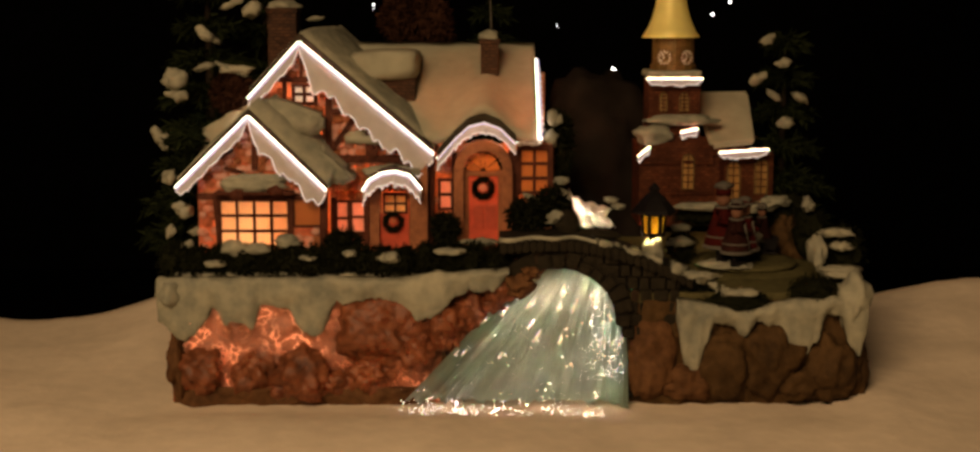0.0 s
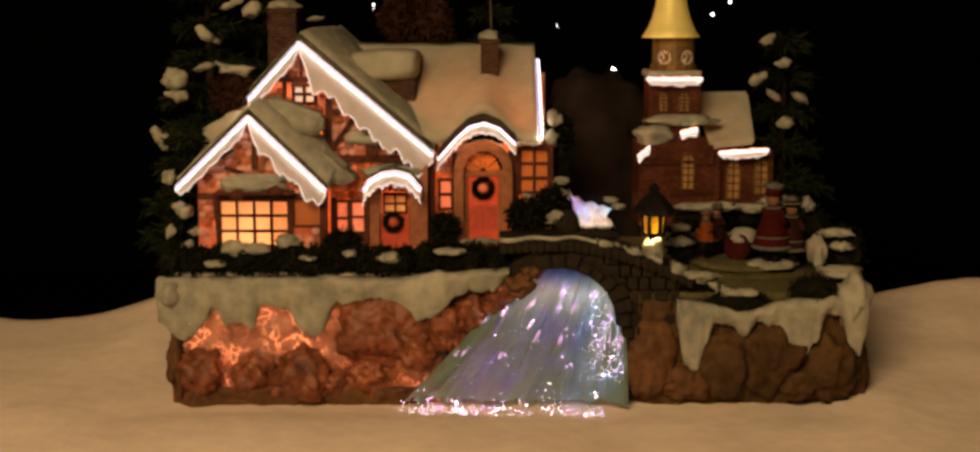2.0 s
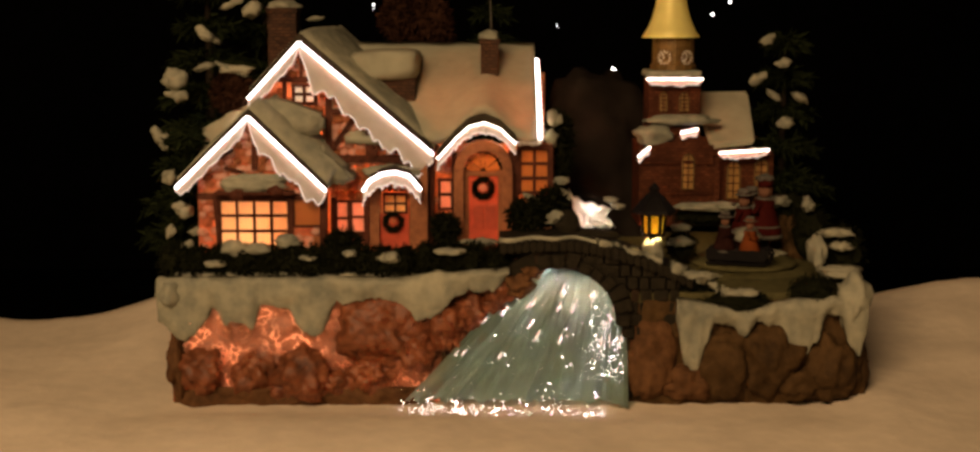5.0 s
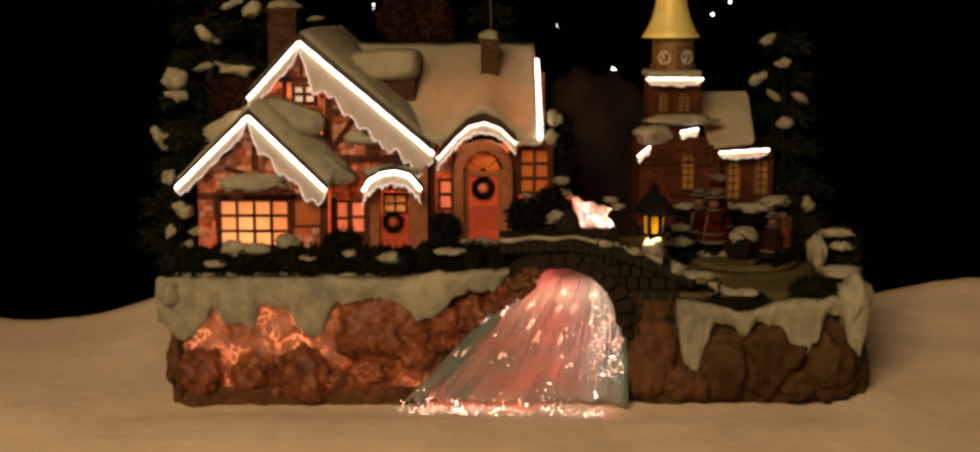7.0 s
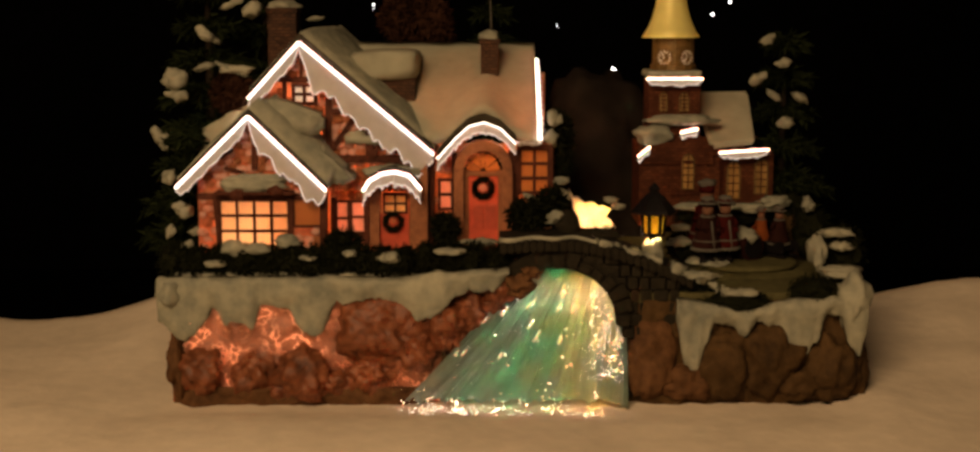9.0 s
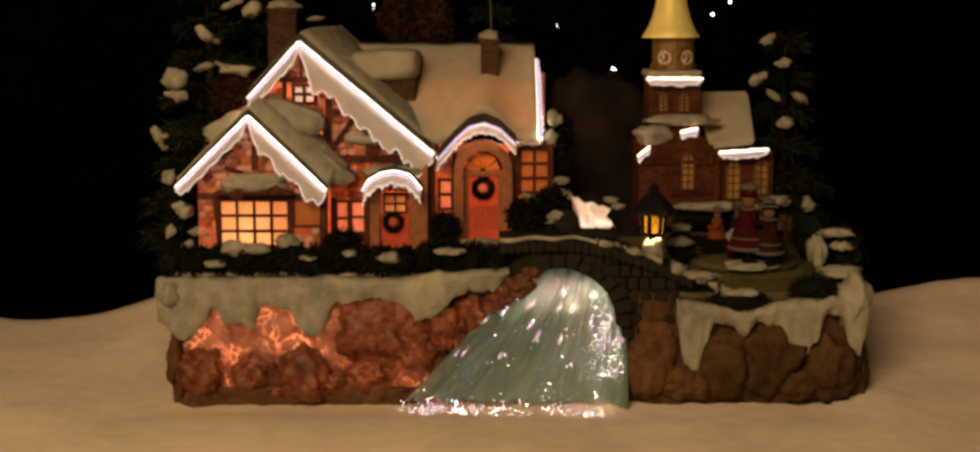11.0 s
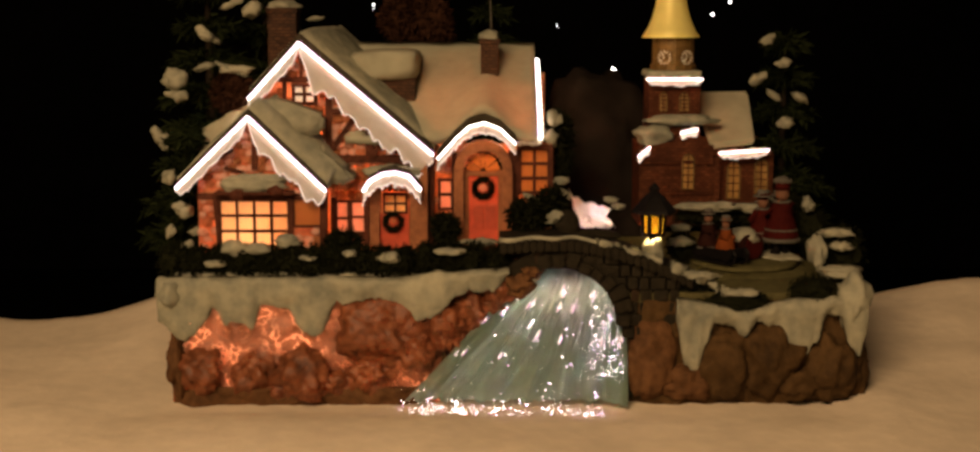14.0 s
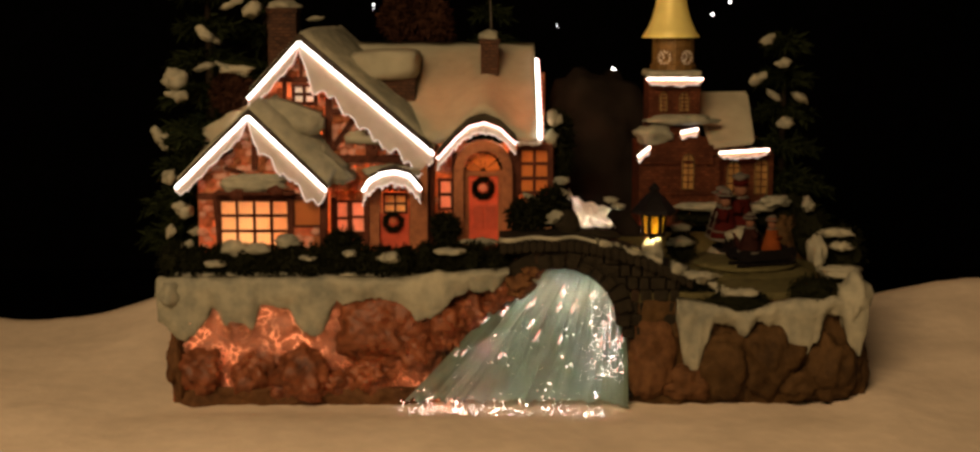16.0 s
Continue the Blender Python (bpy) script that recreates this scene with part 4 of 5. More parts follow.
    for k, (p, q, w) in enumerate((((-0.1163, 0.1611), (-0.0906, 0.1611), 0.003), ((-0.1033, 0.1730), (-0.1036, 0.1611), 0.002), ((-0.1102, 0.1703), (-0.1139, 0.1611), 0.002), ((-0.1129, 0.1600), (-0.1132, 0.1481), 0.002), ((-0.0885, 0.1600), (-0.0893, 0.1187), 0.0035), ((-0.0902, 0.1436), (-0.0592, 0.1436), 0.003), ((-0.0878, 0.1222), (-0.0751, 0.1395), 0.003), ((-0.0661, 0.1429), (-0.0665, 0.1169), 0.0045), ((-0.0886, 0.1173), (-0.0429, 0.1173), 0.004), ((-0.0332, 0.1169), (-0.0336, 0.0660), 0.005), ((-0.0869, 0.0956), (-0.0875, 0.0660), 0.003), ((-0.0685, 0.0977), (-0.0690, 0.0642), 0.003), ((-0.0873, 0.0738), (-0.0688, 0.0738), 0.002), ((-0.0651, 0.1187), (-0.0566, 0.1308), 0.003))):
        part("timber", beam(bmesh.new(), p, q, w, y - 0.002 - 0.00012 * k, y + 0.0005 + 0.00003 * k), BEAM, c)
    light_tube((L[0], 0.0645, L[1]), (P[0], 0.0645, P[1]), 0.0010, c)
    light_tube((P[0], 0.0645, P[1]), (R[0], 0.0645, R[1]), 0.0010, c)
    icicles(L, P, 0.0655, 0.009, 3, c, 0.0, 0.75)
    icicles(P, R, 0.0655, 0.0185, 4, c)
    rubble(c, [(-0.1188, 0.1463), (-0.1041, 0.1736), (-0.0498, 0.1307), (-0.0344, 0.1144), (-0.0347, G + 0.002), (-0.0869, G + 0.002), (-0.0916, 0.1394)], [a0, s0, s1, d1], 0.0718, 0.0028, 7)
    # snow shelf where the wings meet
    part("valley_snow", prism(bmesh.new(), [(-0.1285, 0.1471), (-0.1165, 0.1518), (-0.0896, 0.1427), (-0.0911, 0.1328), (-0.1069, 0.1294)], 0.052, 0.070, 0.002), SNOW, c, "smooth snow in the roof valley", True)
    part("valley_snow", prism(bmesh.new(), [(-0.0916, 0.1284), (-0.0866, 0.1181), (-0.0714, 0.1089), (-0.0818, 0.1040), (-0.0969, 0.1164)], 0.050, 0.070, 0.002), SNOW, c, "smooth snow in the roof valley", True)
    # low snowy roof of the back room, left of the gables
    part("side_roof_snow", prism(bmesh.new(), [(-0.1665, 0.1160), (-0.1635, 0.1310), (-0.1560, 0.1365), (-0.1458, 0.1400), (-0.1345, 0.1470), (-0.1325, 0.1270), (-0.1420, 0.1160)], 0.082, 0.094, 0.002), ROOF_SNOW, c, "snow on the low back roof", True)
    part("side_roof_snow", lump(bmesh.new(), (-0.1430, 0.092, 0.1655), (0.0095, 0.006, 0.0026), 3, 0.4, 2.0), ROOF_SNOW, c, "snow on the low back roof", True)
    # porch and small red door
    y = 0.060
    part("porch_wall", prism(bmesh.new(), [(-0.0662, G), (-0.0657, 0.1034), (-0.0606, 0.1034), (-0.0610, G)], y, 0.072), DOOR_WOOD, c)
    part("porch_wall", prism(bmesh.new(), [(-0.0445, G), (-0.0441, 0.1054), (-0.0342, 0.1157), (-0.0345, G)], y, 0.072), DOOR_WOOD, c)
    d = part("door", box(bmesh.new(), -0.0608, -0.0449, 0.064, 0.066, G, 0.0878, 0.0004), DOOR_RED, c, "red door with four lit panes and a wreath")
    dl = lattice(c, -0.0584, -0.0461, 0.0882, 0.0983, 0.0645, 2, 2, 0.0012)
    wreath((-0.0534, 0.0620, 0.0833), 0.0045, c)
    part("wreath_centre", lump(bmesh.new(), (-0.0535, 0.0630, 0.0842), (0.0021, 0.001, 0.0021), 1), FIELD, c)
    hood = [(-0.0687, 0.1019), (-0.0652, 0.1074), (-0.0584, 0.1112), (-0.0516, 0.1122), (-0.0438, 0.1102), (-0.0374, 0.1026)]
    for a, b in zip(hood, hood[1:]):
        part("hood_board", prism(bmesh.new(), [a, b, (b[0], b[1] + 0.0028), (a[0], a[1] + 0.0028)], 0.0525, 0.070), ROOF_EDGE, c)
    part("hood_snow", lump(bmesh.new(), (-0.0528, 0.0620, 0.1107), (0.0152, 0.008, 0.0045), 8, 0.25, 1.5, 4, 0.1082), SNOW, c, "rounded snow on the porch hood", True)
    for a, b in zip(hood, hood[1:]):
        light_tube((a[0], 0.0508, a[1]), (b[0], 0.0508, b[1]), 0.0011, c)
        icicles(a, b, 0.0514, 0.0068, 6 + a[0] * 40, c, 1.0, 0.7)
    # right wing: wall, arched door, windows
    y = 0.076
    e0 = (0.0167, 0.0328, 0.0978, 0.1224)
    n0 = (-0.0285, -0.0210, 0.0885, 0.1050)
    d0 = (-0.0147, 0.0077, G, 0.1217)
    holed_wall(c, [(-0.0322, G), (-0.0322, 0.1244), (0.0343, 0.1258), (0.0343, G)], [e0, n0, d0], y, y + 0.002, WALL)
    lattice(c, *e0, y - 0.0005, 2, 3, 0.0018, PANE_DIM)
    lattice(c, *n0, y + 0.0005, 1, 2, 0.0016, PANE_ROSE)
    rubble(c, [(-0.0315, G + 0.002), (-0.0315, 0.1217), (0.0336, 0.1231), (0.0336, G + 0.002)], [e0, n0, d0], 0.0758, 0.0025, 9)
    # arched stone surround, a ring with an opening
    cx = -0.0038
    bm = bmesh.new()
    ro, ri = 0.0161, 0.0108
    for i in range(18):
        a0_, a1_ = math.pi * i / 18, math.pi * (i + 1) / 18
        prism(bm, [(cx + r * math.cos(a), 0.1111 + 1.05 * r * math.sin(a)) for r, a in ((ri, a0_), (ro, a0_), (ro, a1_), (ri, a1_))], 0.064, 0.076)
    for s in (-1, 1):
        prism(bm, [(cx + s * ri, 0.0665), (cx + s * ro, 0.0665), (cx + s * ro, 0.1111), (cx + s * ri, 0.1111)], 0.064, 0.076)
    part("door_surround", bm, DOOR_WOOD, c, "brown arched door surround")
    part("door", box(bmesh.new(), -0.0118, 0.0045, 0.071, 0.073, 0.0665, 0.1084, 0.0004), DOOR_RED, c, "tall red door with a fanlight and wreath")
    for xa, xb in ((-0.0149, -0.0118), (0.0045, 0.0076)):
        part("door_jamb", box(bmesh.new(), xa, xb, 0.0695, 0.0735, 0.0665, 0.1111, 0.0003), DOOR_WOOD, c)
    part("transom", box(bmesh.new(), -0.0145, 0.0073, 0.0690, 0.0732, 0.1077, 0.1104, 0.0003), DOOR_WOOD, c)
    for k in range(2):
        part("door_panel", box(bmesh.new(), -0.0097 + k * 0.0073, -0.0038 + k * 0.0073, 0.0702, 0.0712, 0.0782, 0.0916, 0.0004), DOOR_RED, c)
    # fanlight of five wedges
    for i in range(5):
        a0_, a1_ = math.pi * (i + 0.06) / 5, math.pi * (i + 0.94) / 5
        ri, ro = 0.0017, 0.0094
        part("fanlight_pane", prism(bmesh.new(), [(cx + r * math.cos(a), 0.1104 + 1.1 * r * math.sin(a)) for r, a in ((ri, a0_), (ro, a0_), (ro, a1_), (ri, a1_))], 0.0715, 0.0722), PANE_DIM, c)
    wreath((-0.0038, 0.0690, 0.1012), 0.0049, c)
    part("wreath_centre", lump(bmesh.new(), (-0.0038, 0.0700, 0.1014), (0.0024, 0.001, 0.0024), 1), FIELD_PALE, c)
    for k, (p, q, w) in enumerate((((-0.0327, 0.1218), (-0.0330, 0.0688), 0.004), ((-0.0195, 0.1200), (-0.0197, 0.0724), 0.003), ((0.0132, 0.1218), (0.0133, 0.0760), 0.006), ((0.0341, 0.1232), (0.0343, 0.0937), 0.002), ((0.0153, 0.1232), (0.0348, 0.1232), 0.003))):
        part("timber", beam(bmesh.new(), p, q, w, 0.0735 - 0.00012 * k, 0.0765 + 0.00003 * k), BEAM, c)
    # long right roof
    bm = bmesh.new()
    za, zb = 0.1266, 0.1767
    x0, x1 = -0.0800, 0.0264
    n, m = 30, 16
    top, bot = [], []
    for j in range(m + 1):
        v = j / m
        ra, rb = [], []
        for i in range(n + 1):
            x = x0 + (x1 - x0) * i / n
            yy = 0.068 + 0.074 * v
            hump = 0.017 * math.exp(-((x - cx) / 0.0135) ** 2) * (1 - v) ** 1.5
            z = za + (zb - za) * v + hump + 0.0009 * noise.noise(Vector((x * 60, yy * 60, 3)))
            ra.append(bm.verts.new((x, yy, z + 0.003 + 0.002 * math.sin(math.pi * min(1, v * 1.02)))))
            rb.append(bm.verts.new((x, yy, z - 0.001)))
        top.append(ra)
        bot.append(rb)
    for g in (top, bot):
        for j in range(m):
            for i in range(n):
                bm.faces.new((g[j][i], g[j][i + 1], g[j + 1][i + 1], g[j + 1][i]))
    rim = [(0, i) for i in range(n)] + [(j, n) for j in range(m)] + [(m, n - i) for i in range(n)] + [(m - j, 0) for j in range(m)]
    for (a, b), (e, d) in zip(rim, rim[1:] + rim[:1]):
        bm.faces.new((top[a][b], top[e][d], bot[e][d], bot[a][b]))
    part("roof_snow", bm, ROOF_SNOW, c, "broad smooth snow on the long roof", True)
    part("roof", prism(bmesh.new(), [(x0, zb - 0.004), (x1, zb - 0.004), (x1, zb), (x0, zb)], 0.138, 0.146), ROOF_EDGE, c)
    bm = bmesh.new()
    vs = [bm.verts.new(p) for p in ((x0, 0.14, zb - 0.001), (x1, 0.14, zb - 0.001), (x1, 0.18, za), (x0, 0.18, za), (x0, 0.14, zb + 0.002), (x1, 0.14, zb + 0.002), (x1, 0.182, za + 0.003), (x0, 0.182, za + 0.003))]
    for q in ((0, 1, 2, 3), (4, 5, 6, 7), (0, 1, 5, 4), (1, 2, 6, 5), (2, 3, 7, 6), (3, 0, 4, 7)):
        bm.faces.new([vs[i] for i in q])
    part("roof", bm, ROOF_EDGE, c)
    # hood over the arched door
    hood = [(-0.0289, 0.1185), (-0.0192, 0.1296), (-0.0116, 0.1364), (-0.0031, 0.1385), (0.0055, 0.1354), (0.0144, 0.1268)]
    for a, b in zip(hood, hood[1:]):
        light_tube((a[0], 0.0615, a[1]), (b[0], 0.0615, b[1]), 0.0010, c)
        icicles(a, b, 0.0622, 0.0060, 9 + a[0] * 50, c, 1.0, 0.7)
        part("hood_board", prism(bmesh.new(), [a, b, (b[0], b[1] + 0.0042), (a[0], a[1] + 0.0042)], 0.0605, 0.075), ROOF_EDGE, c)
    for k in range(4):
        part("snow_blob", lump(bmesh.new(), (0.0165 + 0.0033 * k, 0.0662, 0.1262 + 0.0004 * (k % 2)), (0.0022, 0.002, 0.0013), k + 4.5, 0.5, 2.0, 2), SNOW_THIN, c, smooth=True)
    # lit right-hand verge
    ve = x1 + 0.0012
    light_tube((ve, 0.066, 0.1289), (ve, 0.132, 0.1695), 0.0014, c)
    bm = bmesh.new()
    n = 40
    rows = []
    for i in range(n + 1):
        u = i / n
        yy, z = 0.067 + 0.065 * u, 0.1288 + (0.1695 - 0.1288) * u
        saw = abs(2 * ((u * 13) % 1) - 1)
        w = 0.0010 + 0.0022 * saw * min(1, 6 * u, 5 * (1 - u) + 0.2)
        rows.append([bm.verts.new(p) for p in ((ve, yy, z), (ve + w, yy, z - 0.002), (ve + w, yy + 0.001, z - 0.003), (ve, yy + 0.001, z - 0.003))])
    for a, b in zip(rows, rows[1:]):
        for k in range(4):
            bm.faces.new((a[k], a[(k + 1) % 4], b[(k + 1) % 4], b[k]))
    part("icicle_fringe", bm, ICICLE, c)
    # dormer with a deep snow cap
    part("dormer", box(bmesh.new(), -0.0788, -0.0422, 0.092, 0.13, 0.1468, 0.1608, 0.001), BRICK_BROWN, c)
    bm = bmesh.new()
    box(bm, -0.0795, -0.0398, 0.085, 0.135, 0.1593, 0.1770)
    bmesh.ops.subdivide_edges(bm, edges=bm.edges[:], cuts=9, use_grid_fill=True)
    mid = Vector((-0.0596, 0.110, 0.1684))
    for v in bm.verts:
        d = v.co - mid
        q = Vector((d.x / 0.0203, d.y / 0.025, d.z / 0.0091))
        k = 1 / max(1e-6, (abs(q.x) ** 5 + abs(q.y) ** 5 + abs(q.z) ** 5) ** 0.2)
        k = min(1.0, k * max(abs(q.x), abs(q.y), abs(q.z)))
        v.co = mid + d * k * (1 + 0.06 * noise.noise(q * 1.6)) + Vector((0, 0, -0.05 * max(0, -d.x)))
    part("dormer_snow", bm, ROOF_SNOW, c, "deep snow cap on the dormer", True)
    # chimneys
    for px in ((-0.0054, 0.0050, 0.105, 0.117, 0.1610, 0.1824), (-0.1295, -0.1127, 0.12, 0.138, 0.1612, 0.2002)):
        xa, xb, ya, yb, z0, z1 = px
        ch = part("chimney", box(bmesh.new(), xa, xb, ya, yb, z0, z1, 0.0006), BRICK_BROWN, c, "brown brick chimney capped with snow")
        sub_part("rim", box(bmesh.new(), xa - 0.0008, xb + 0.0008, ya - 0.0008, yb + 0.0008, z1 - 0.003, z1, 0.0005), BRICK_BROWN, ch)
        sub_part("snow_cap", lump(bmesh.new(), ((xa + xb) / 2, (ya + yb) / 2, z1), ((xb - xa) * 0.62, (yb - ya) * 0.6, 0.005), xa, 0.3, 1.5, 3, z1), SNOW, ch, "lump of snow", True)
    part("wire", tube(bmesh.new(), [(0.0007, 0.1110, 0.1860), (0.0004, 0.1110, 0.1973), (0.0000, 0.1110, 0.2150)], 0.0004, 6), FUR, c, "thin pale upright wire")


# ---------------------------------------------------------------- church
def lancet(parent, px, pz0, pz1, w, y):
    win = part("window", bmesh.new(), GOLD, parent)
    pts = [(px - w, pz0), (px + w, pz0), (px + w, pz1 - w), (px + w * 0.6, pz1 - w * 0.3), (px, pz1), (px - w * 0.6, pz1 - w * 0.3), (px - w, pz1 - w)]
    sub_part("pane", prism(bmesh.new(), pts, y + 0.0005, y + 0.001), PANE_CHURCH, win)
    sub_part("frame", tube(bmesh.new(), [(a, y, b) for a, b in pts + pts[:1]], 0.0005, 6), GOLD_OLD, win)
    for k in range(1, 5):
        z = pz0 + (pz1 - pz0) * k / 5
        sub_part("cross_bar", box(bmesh.new(), px - w, px + w, y - 0.0003, y + 0.0005, z - 0.0003, z + 0.0003), BEAM, win)
    sub_part("upright_bar", box(bmesh.new(), px - 0.0003, px + 0.0003, y - 0.0003, y + 0.0005, pz0, pz1), BEAM, win)


def church():
    c = thing("church", (0.1294, 0.16, 0.082), "red brick church with snowy roof and golden spire", "church")
    G = 0.070
    y = 0.138
    nave = [(0.1384, G), (0.1382, 0.1137), (0.1716, 0.1137), (0.1719, G)]
    holed_wall(c, nave, [(0.1442, 0.1510, 0.0860, 0.1069), (0.1609, 0.1677, 0.0890, 0.1085)], 0.140, 0.143, BRICK_RED)
    holed_wall(c, [(0.0899, G), (0.0899, 0.1066), (0.1345, 0.1066), (0.1345, G)], [(0.1159, 0.1220, 0.0930, 0.1073)], 0.132, 0.135, BRICK_RED)
    for b in ((0.0899, 0.0922, 0.1355, 0.19, G, 0.1187), (0.1682, 0.1719, 0.1435, 0.19, G, 0.1137), (0.1323, 0.1345, 0.1355, 0.143, G, 0.1187), (0.0899, 0.1719, 0.1905, 0.193, G, 0.1187)):
        part("wall", box(bmesh.new(), *b), BRICK_RED, c)
    # nave roof
    bm = bmesh.new()
    pts = [(0.1331, 0.136, 0.1150), (0.1593, 0.136, 0.1180), (0.1614, 0.175, 0.1455), (0.1257, 0.175, 0.1450)]
    lo = [bm.verts.new(p) for p in pts]
    hi = [bm.verts.new((p[0], p[1], p[2] + 0.004)) for p in pts]
    bm.faces.new(lo)
    bm.faces.new(hi)
    for i in range(4):
        bm.faces.new((lo[i], lo[(i + 1) % 4], hi[(i + 1) % 4], hi[i]))
    bmesh.ops.bevel(bm, geom=bm.edges[:], offset=0.0014, segments=2, affect="EDGES")
    part("roof_snow", bm, ROOF_SNOW, c, "smooth snow on the nave roof")
    # front gable with its stepped snow
    holed_wall(c, [(0.0894, 0.1073), (0.0894, 0.1120), (0.0967, 0.1188), (0.1091, 0.1214), (0.1153, 0.1289), (0.1220, 0.1289), (0.1336, 0.1158), (0.1338, 0.1073)], [(0.1164, 0.1217, 0.1073, 0.1113)], 0.1315, 0.1345, BRICK_RED, "gable")
    part("snow_shelf", lump(bmesh.new(), (0.0991, 0.1360, 0.1246), (0.0122, 0.008, 0.0065), 2, 0.4), SNOW, c, smooth=True)
    part("snow_shelf", lump(bmesh.new(), (0.1147, 0.1360, 0.1336), (0.0213, 0.010, 0.0034), 7, 0.3), SNOW, c, smooth=True)
    # tower
    part("tower", box(bmesh.new(), 0.0951, 0.1262, 0.137, 0.165, 0.1193, 0.1597, 0.0006), BRICK_RED, c)
    part("snow_ledge", box(bmesh.new(), 0.0938, 0.1262, 0.135, 0.167, 0.1591, 0.1631, 0.0012), SNOW, c, "snow-covered ledge round the tower")
    cx, cy = 0.1109, 0.150
    part("belfry", lathe(bmesh.new(), [(0.0138, 0), (0.0138, 0.003), (0.0126, 0.004), (0.0126, 0.0195)], (cx, cy, 0.1632), 16), GOLD_OLD, c, "old brass belfry with a clock")
    part("spire", lathe(bmesh.new(), [(0.0172, 0), (0.0174, 0.0006), (0.0145, 0.005), (0.0119, 0.011), (0.0099, 0.018), (0.0084, 0.026), (0.0008, 0.062), (0.0002, 0.066)], (0.1092, cy, 0.1824), 28), GOLD, c, "flared golden spire", True)
    # clock
    for ang in (31, -31):
        ck = part("clock_face", lathe(bmesh.new(), [(0.0050, 0), (0.0050, 0.0008)], (0, 0, 0), 24), GOLD_OLD, c, "round brass clock face with pale marks")
        ck.matrix_basis = pose(cx + 0.0122 * math.sin(radians(ang)), cy - 0.0122 * math.cos(radians(ang)), 0.1707, 90, 0, ang)
        for k in range(12):
            b = sub_part("hour_mark", box(bmesh.new(), -0.0003, 0.0003, 0.0028, 0.0044, 0.0007, 0.0012), CLOCK_WHITE, ck)
            b.matrix_basis = Matrix.Rotation(6.2832 * k / 12, 4, "Z")
        for a, ln in ((0.4, 0.0024), (2.2, 0.0034)):
            b = sub_part("pointer", box(bmesh.new(), -0.00025, 0.00025, 0, ln, 0.001, 0.0014), CLOCK_WHITE, ck)
            b.matrix_basis = Matrix.Rotation(a, 4, "Z")
    # windows
    lancet(c, 0.1188, 0.0927, 0.1138, 0.0034, 0.1305)
    lancet(c, 0.1476, 0.0856, 0.1092, 0.0038, 0.1392)
    lancet(c, 0.1643, 0.0886, 0.1107, 0.0038, 0.1392)
    lancet(c, 0.1163, 0.1389, 0.1501, 0.0027, 0.1362)
    lancet(c, 0.1040, 0.1389, 0.1501, 0.0019, 0.1362)
    # brick courses
    for k, z in enumerate((0.1078, 0.0889)):
        part("brick_course", box(bmesh.new(), 0.0890, 0.1340, 0.1305, 0.1325, z, z + 0.0014, 0.0003), BRICK_RED, c)
    part("buttress", box(bmesh.new(), 0.1345, 0.1383, 0.132, 0.140, G, 0.1118, 0.0006), BRICK_RED, c)
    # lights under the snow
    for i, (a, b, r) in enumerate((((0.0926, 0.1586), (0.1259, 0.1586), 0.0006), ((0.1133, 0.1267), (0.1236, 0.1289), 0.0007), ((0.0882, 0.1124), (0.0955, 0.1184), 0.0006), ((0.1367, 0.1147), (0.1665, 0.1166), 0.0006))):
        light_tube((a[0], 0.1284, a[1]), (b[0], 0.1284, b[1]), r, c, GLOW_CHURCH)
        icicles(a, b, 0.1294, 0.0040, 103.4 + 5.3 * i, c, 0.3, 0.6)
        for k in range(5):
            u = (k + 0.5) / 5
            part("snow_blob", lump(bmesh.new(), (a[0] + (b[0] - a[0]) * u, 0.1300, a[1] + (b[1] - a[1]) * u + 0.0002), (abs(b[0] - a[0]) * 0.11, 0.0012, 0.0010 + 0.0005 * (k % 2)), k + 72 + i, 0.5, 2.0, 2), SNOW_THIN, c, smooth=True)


# ---------------------------------------------------------------- planting
def pine(at, height, radius, seed, label, pads):
    rng = random.Random(seed)
    t = thing("pine_tree", at, label, "tree")
    part("trunk", tube(bmesh.new(), [(at[0], at[1], at[2] + height * 0.8 * k / 6) for k in range(7)], radius * 0.12, 8, radius * 0.03), BARK, t)
    bm = bmesh.new()
    tiers = max(5, int(height / 0.020))
    for k in range(tiers):
        h = at[2] + height * (0.08 + 0.90 * k / tiers)
        r = radius * (1 - 0.85 * k / tiers)
        n = max(6, int(18 * (1 - k / tiers)))
        for i in range(n):
            a = 6.2832 * (i + 0.5 * (k % 2)) / n + rng.gauss(0, 0.12)
            ln = r * rng.uniform(0.75, 1.15)
            tip_ = Vector((at[0] + ln * math.cos(a), at[1] + ln * math.sin(a), h - ln * 0.45))
            root = Vector((at[0], at[1], h))
            spots = []
            for s in range(52):
                f = rng.uniform(0.2, 1.0)
                p = root.lerp(tip_, f) + Vector((rng.gauss(0, 0.0016), rng.gauss(0, 0.0016), rng.gauss(0, 0.0012)))
                spots.append((p, (math.cos(a), math.sin(a), -0.2)))
            tufts(bm, spots, 0.009, 0.0016, rng, 0.25)
    part("crown", bm, NEEDLE, t, "dark green needled branches")
    for k, (p, rx, rz) in enumerate(pads):
        snow_pad(p, rx, rz, k + seed, t)


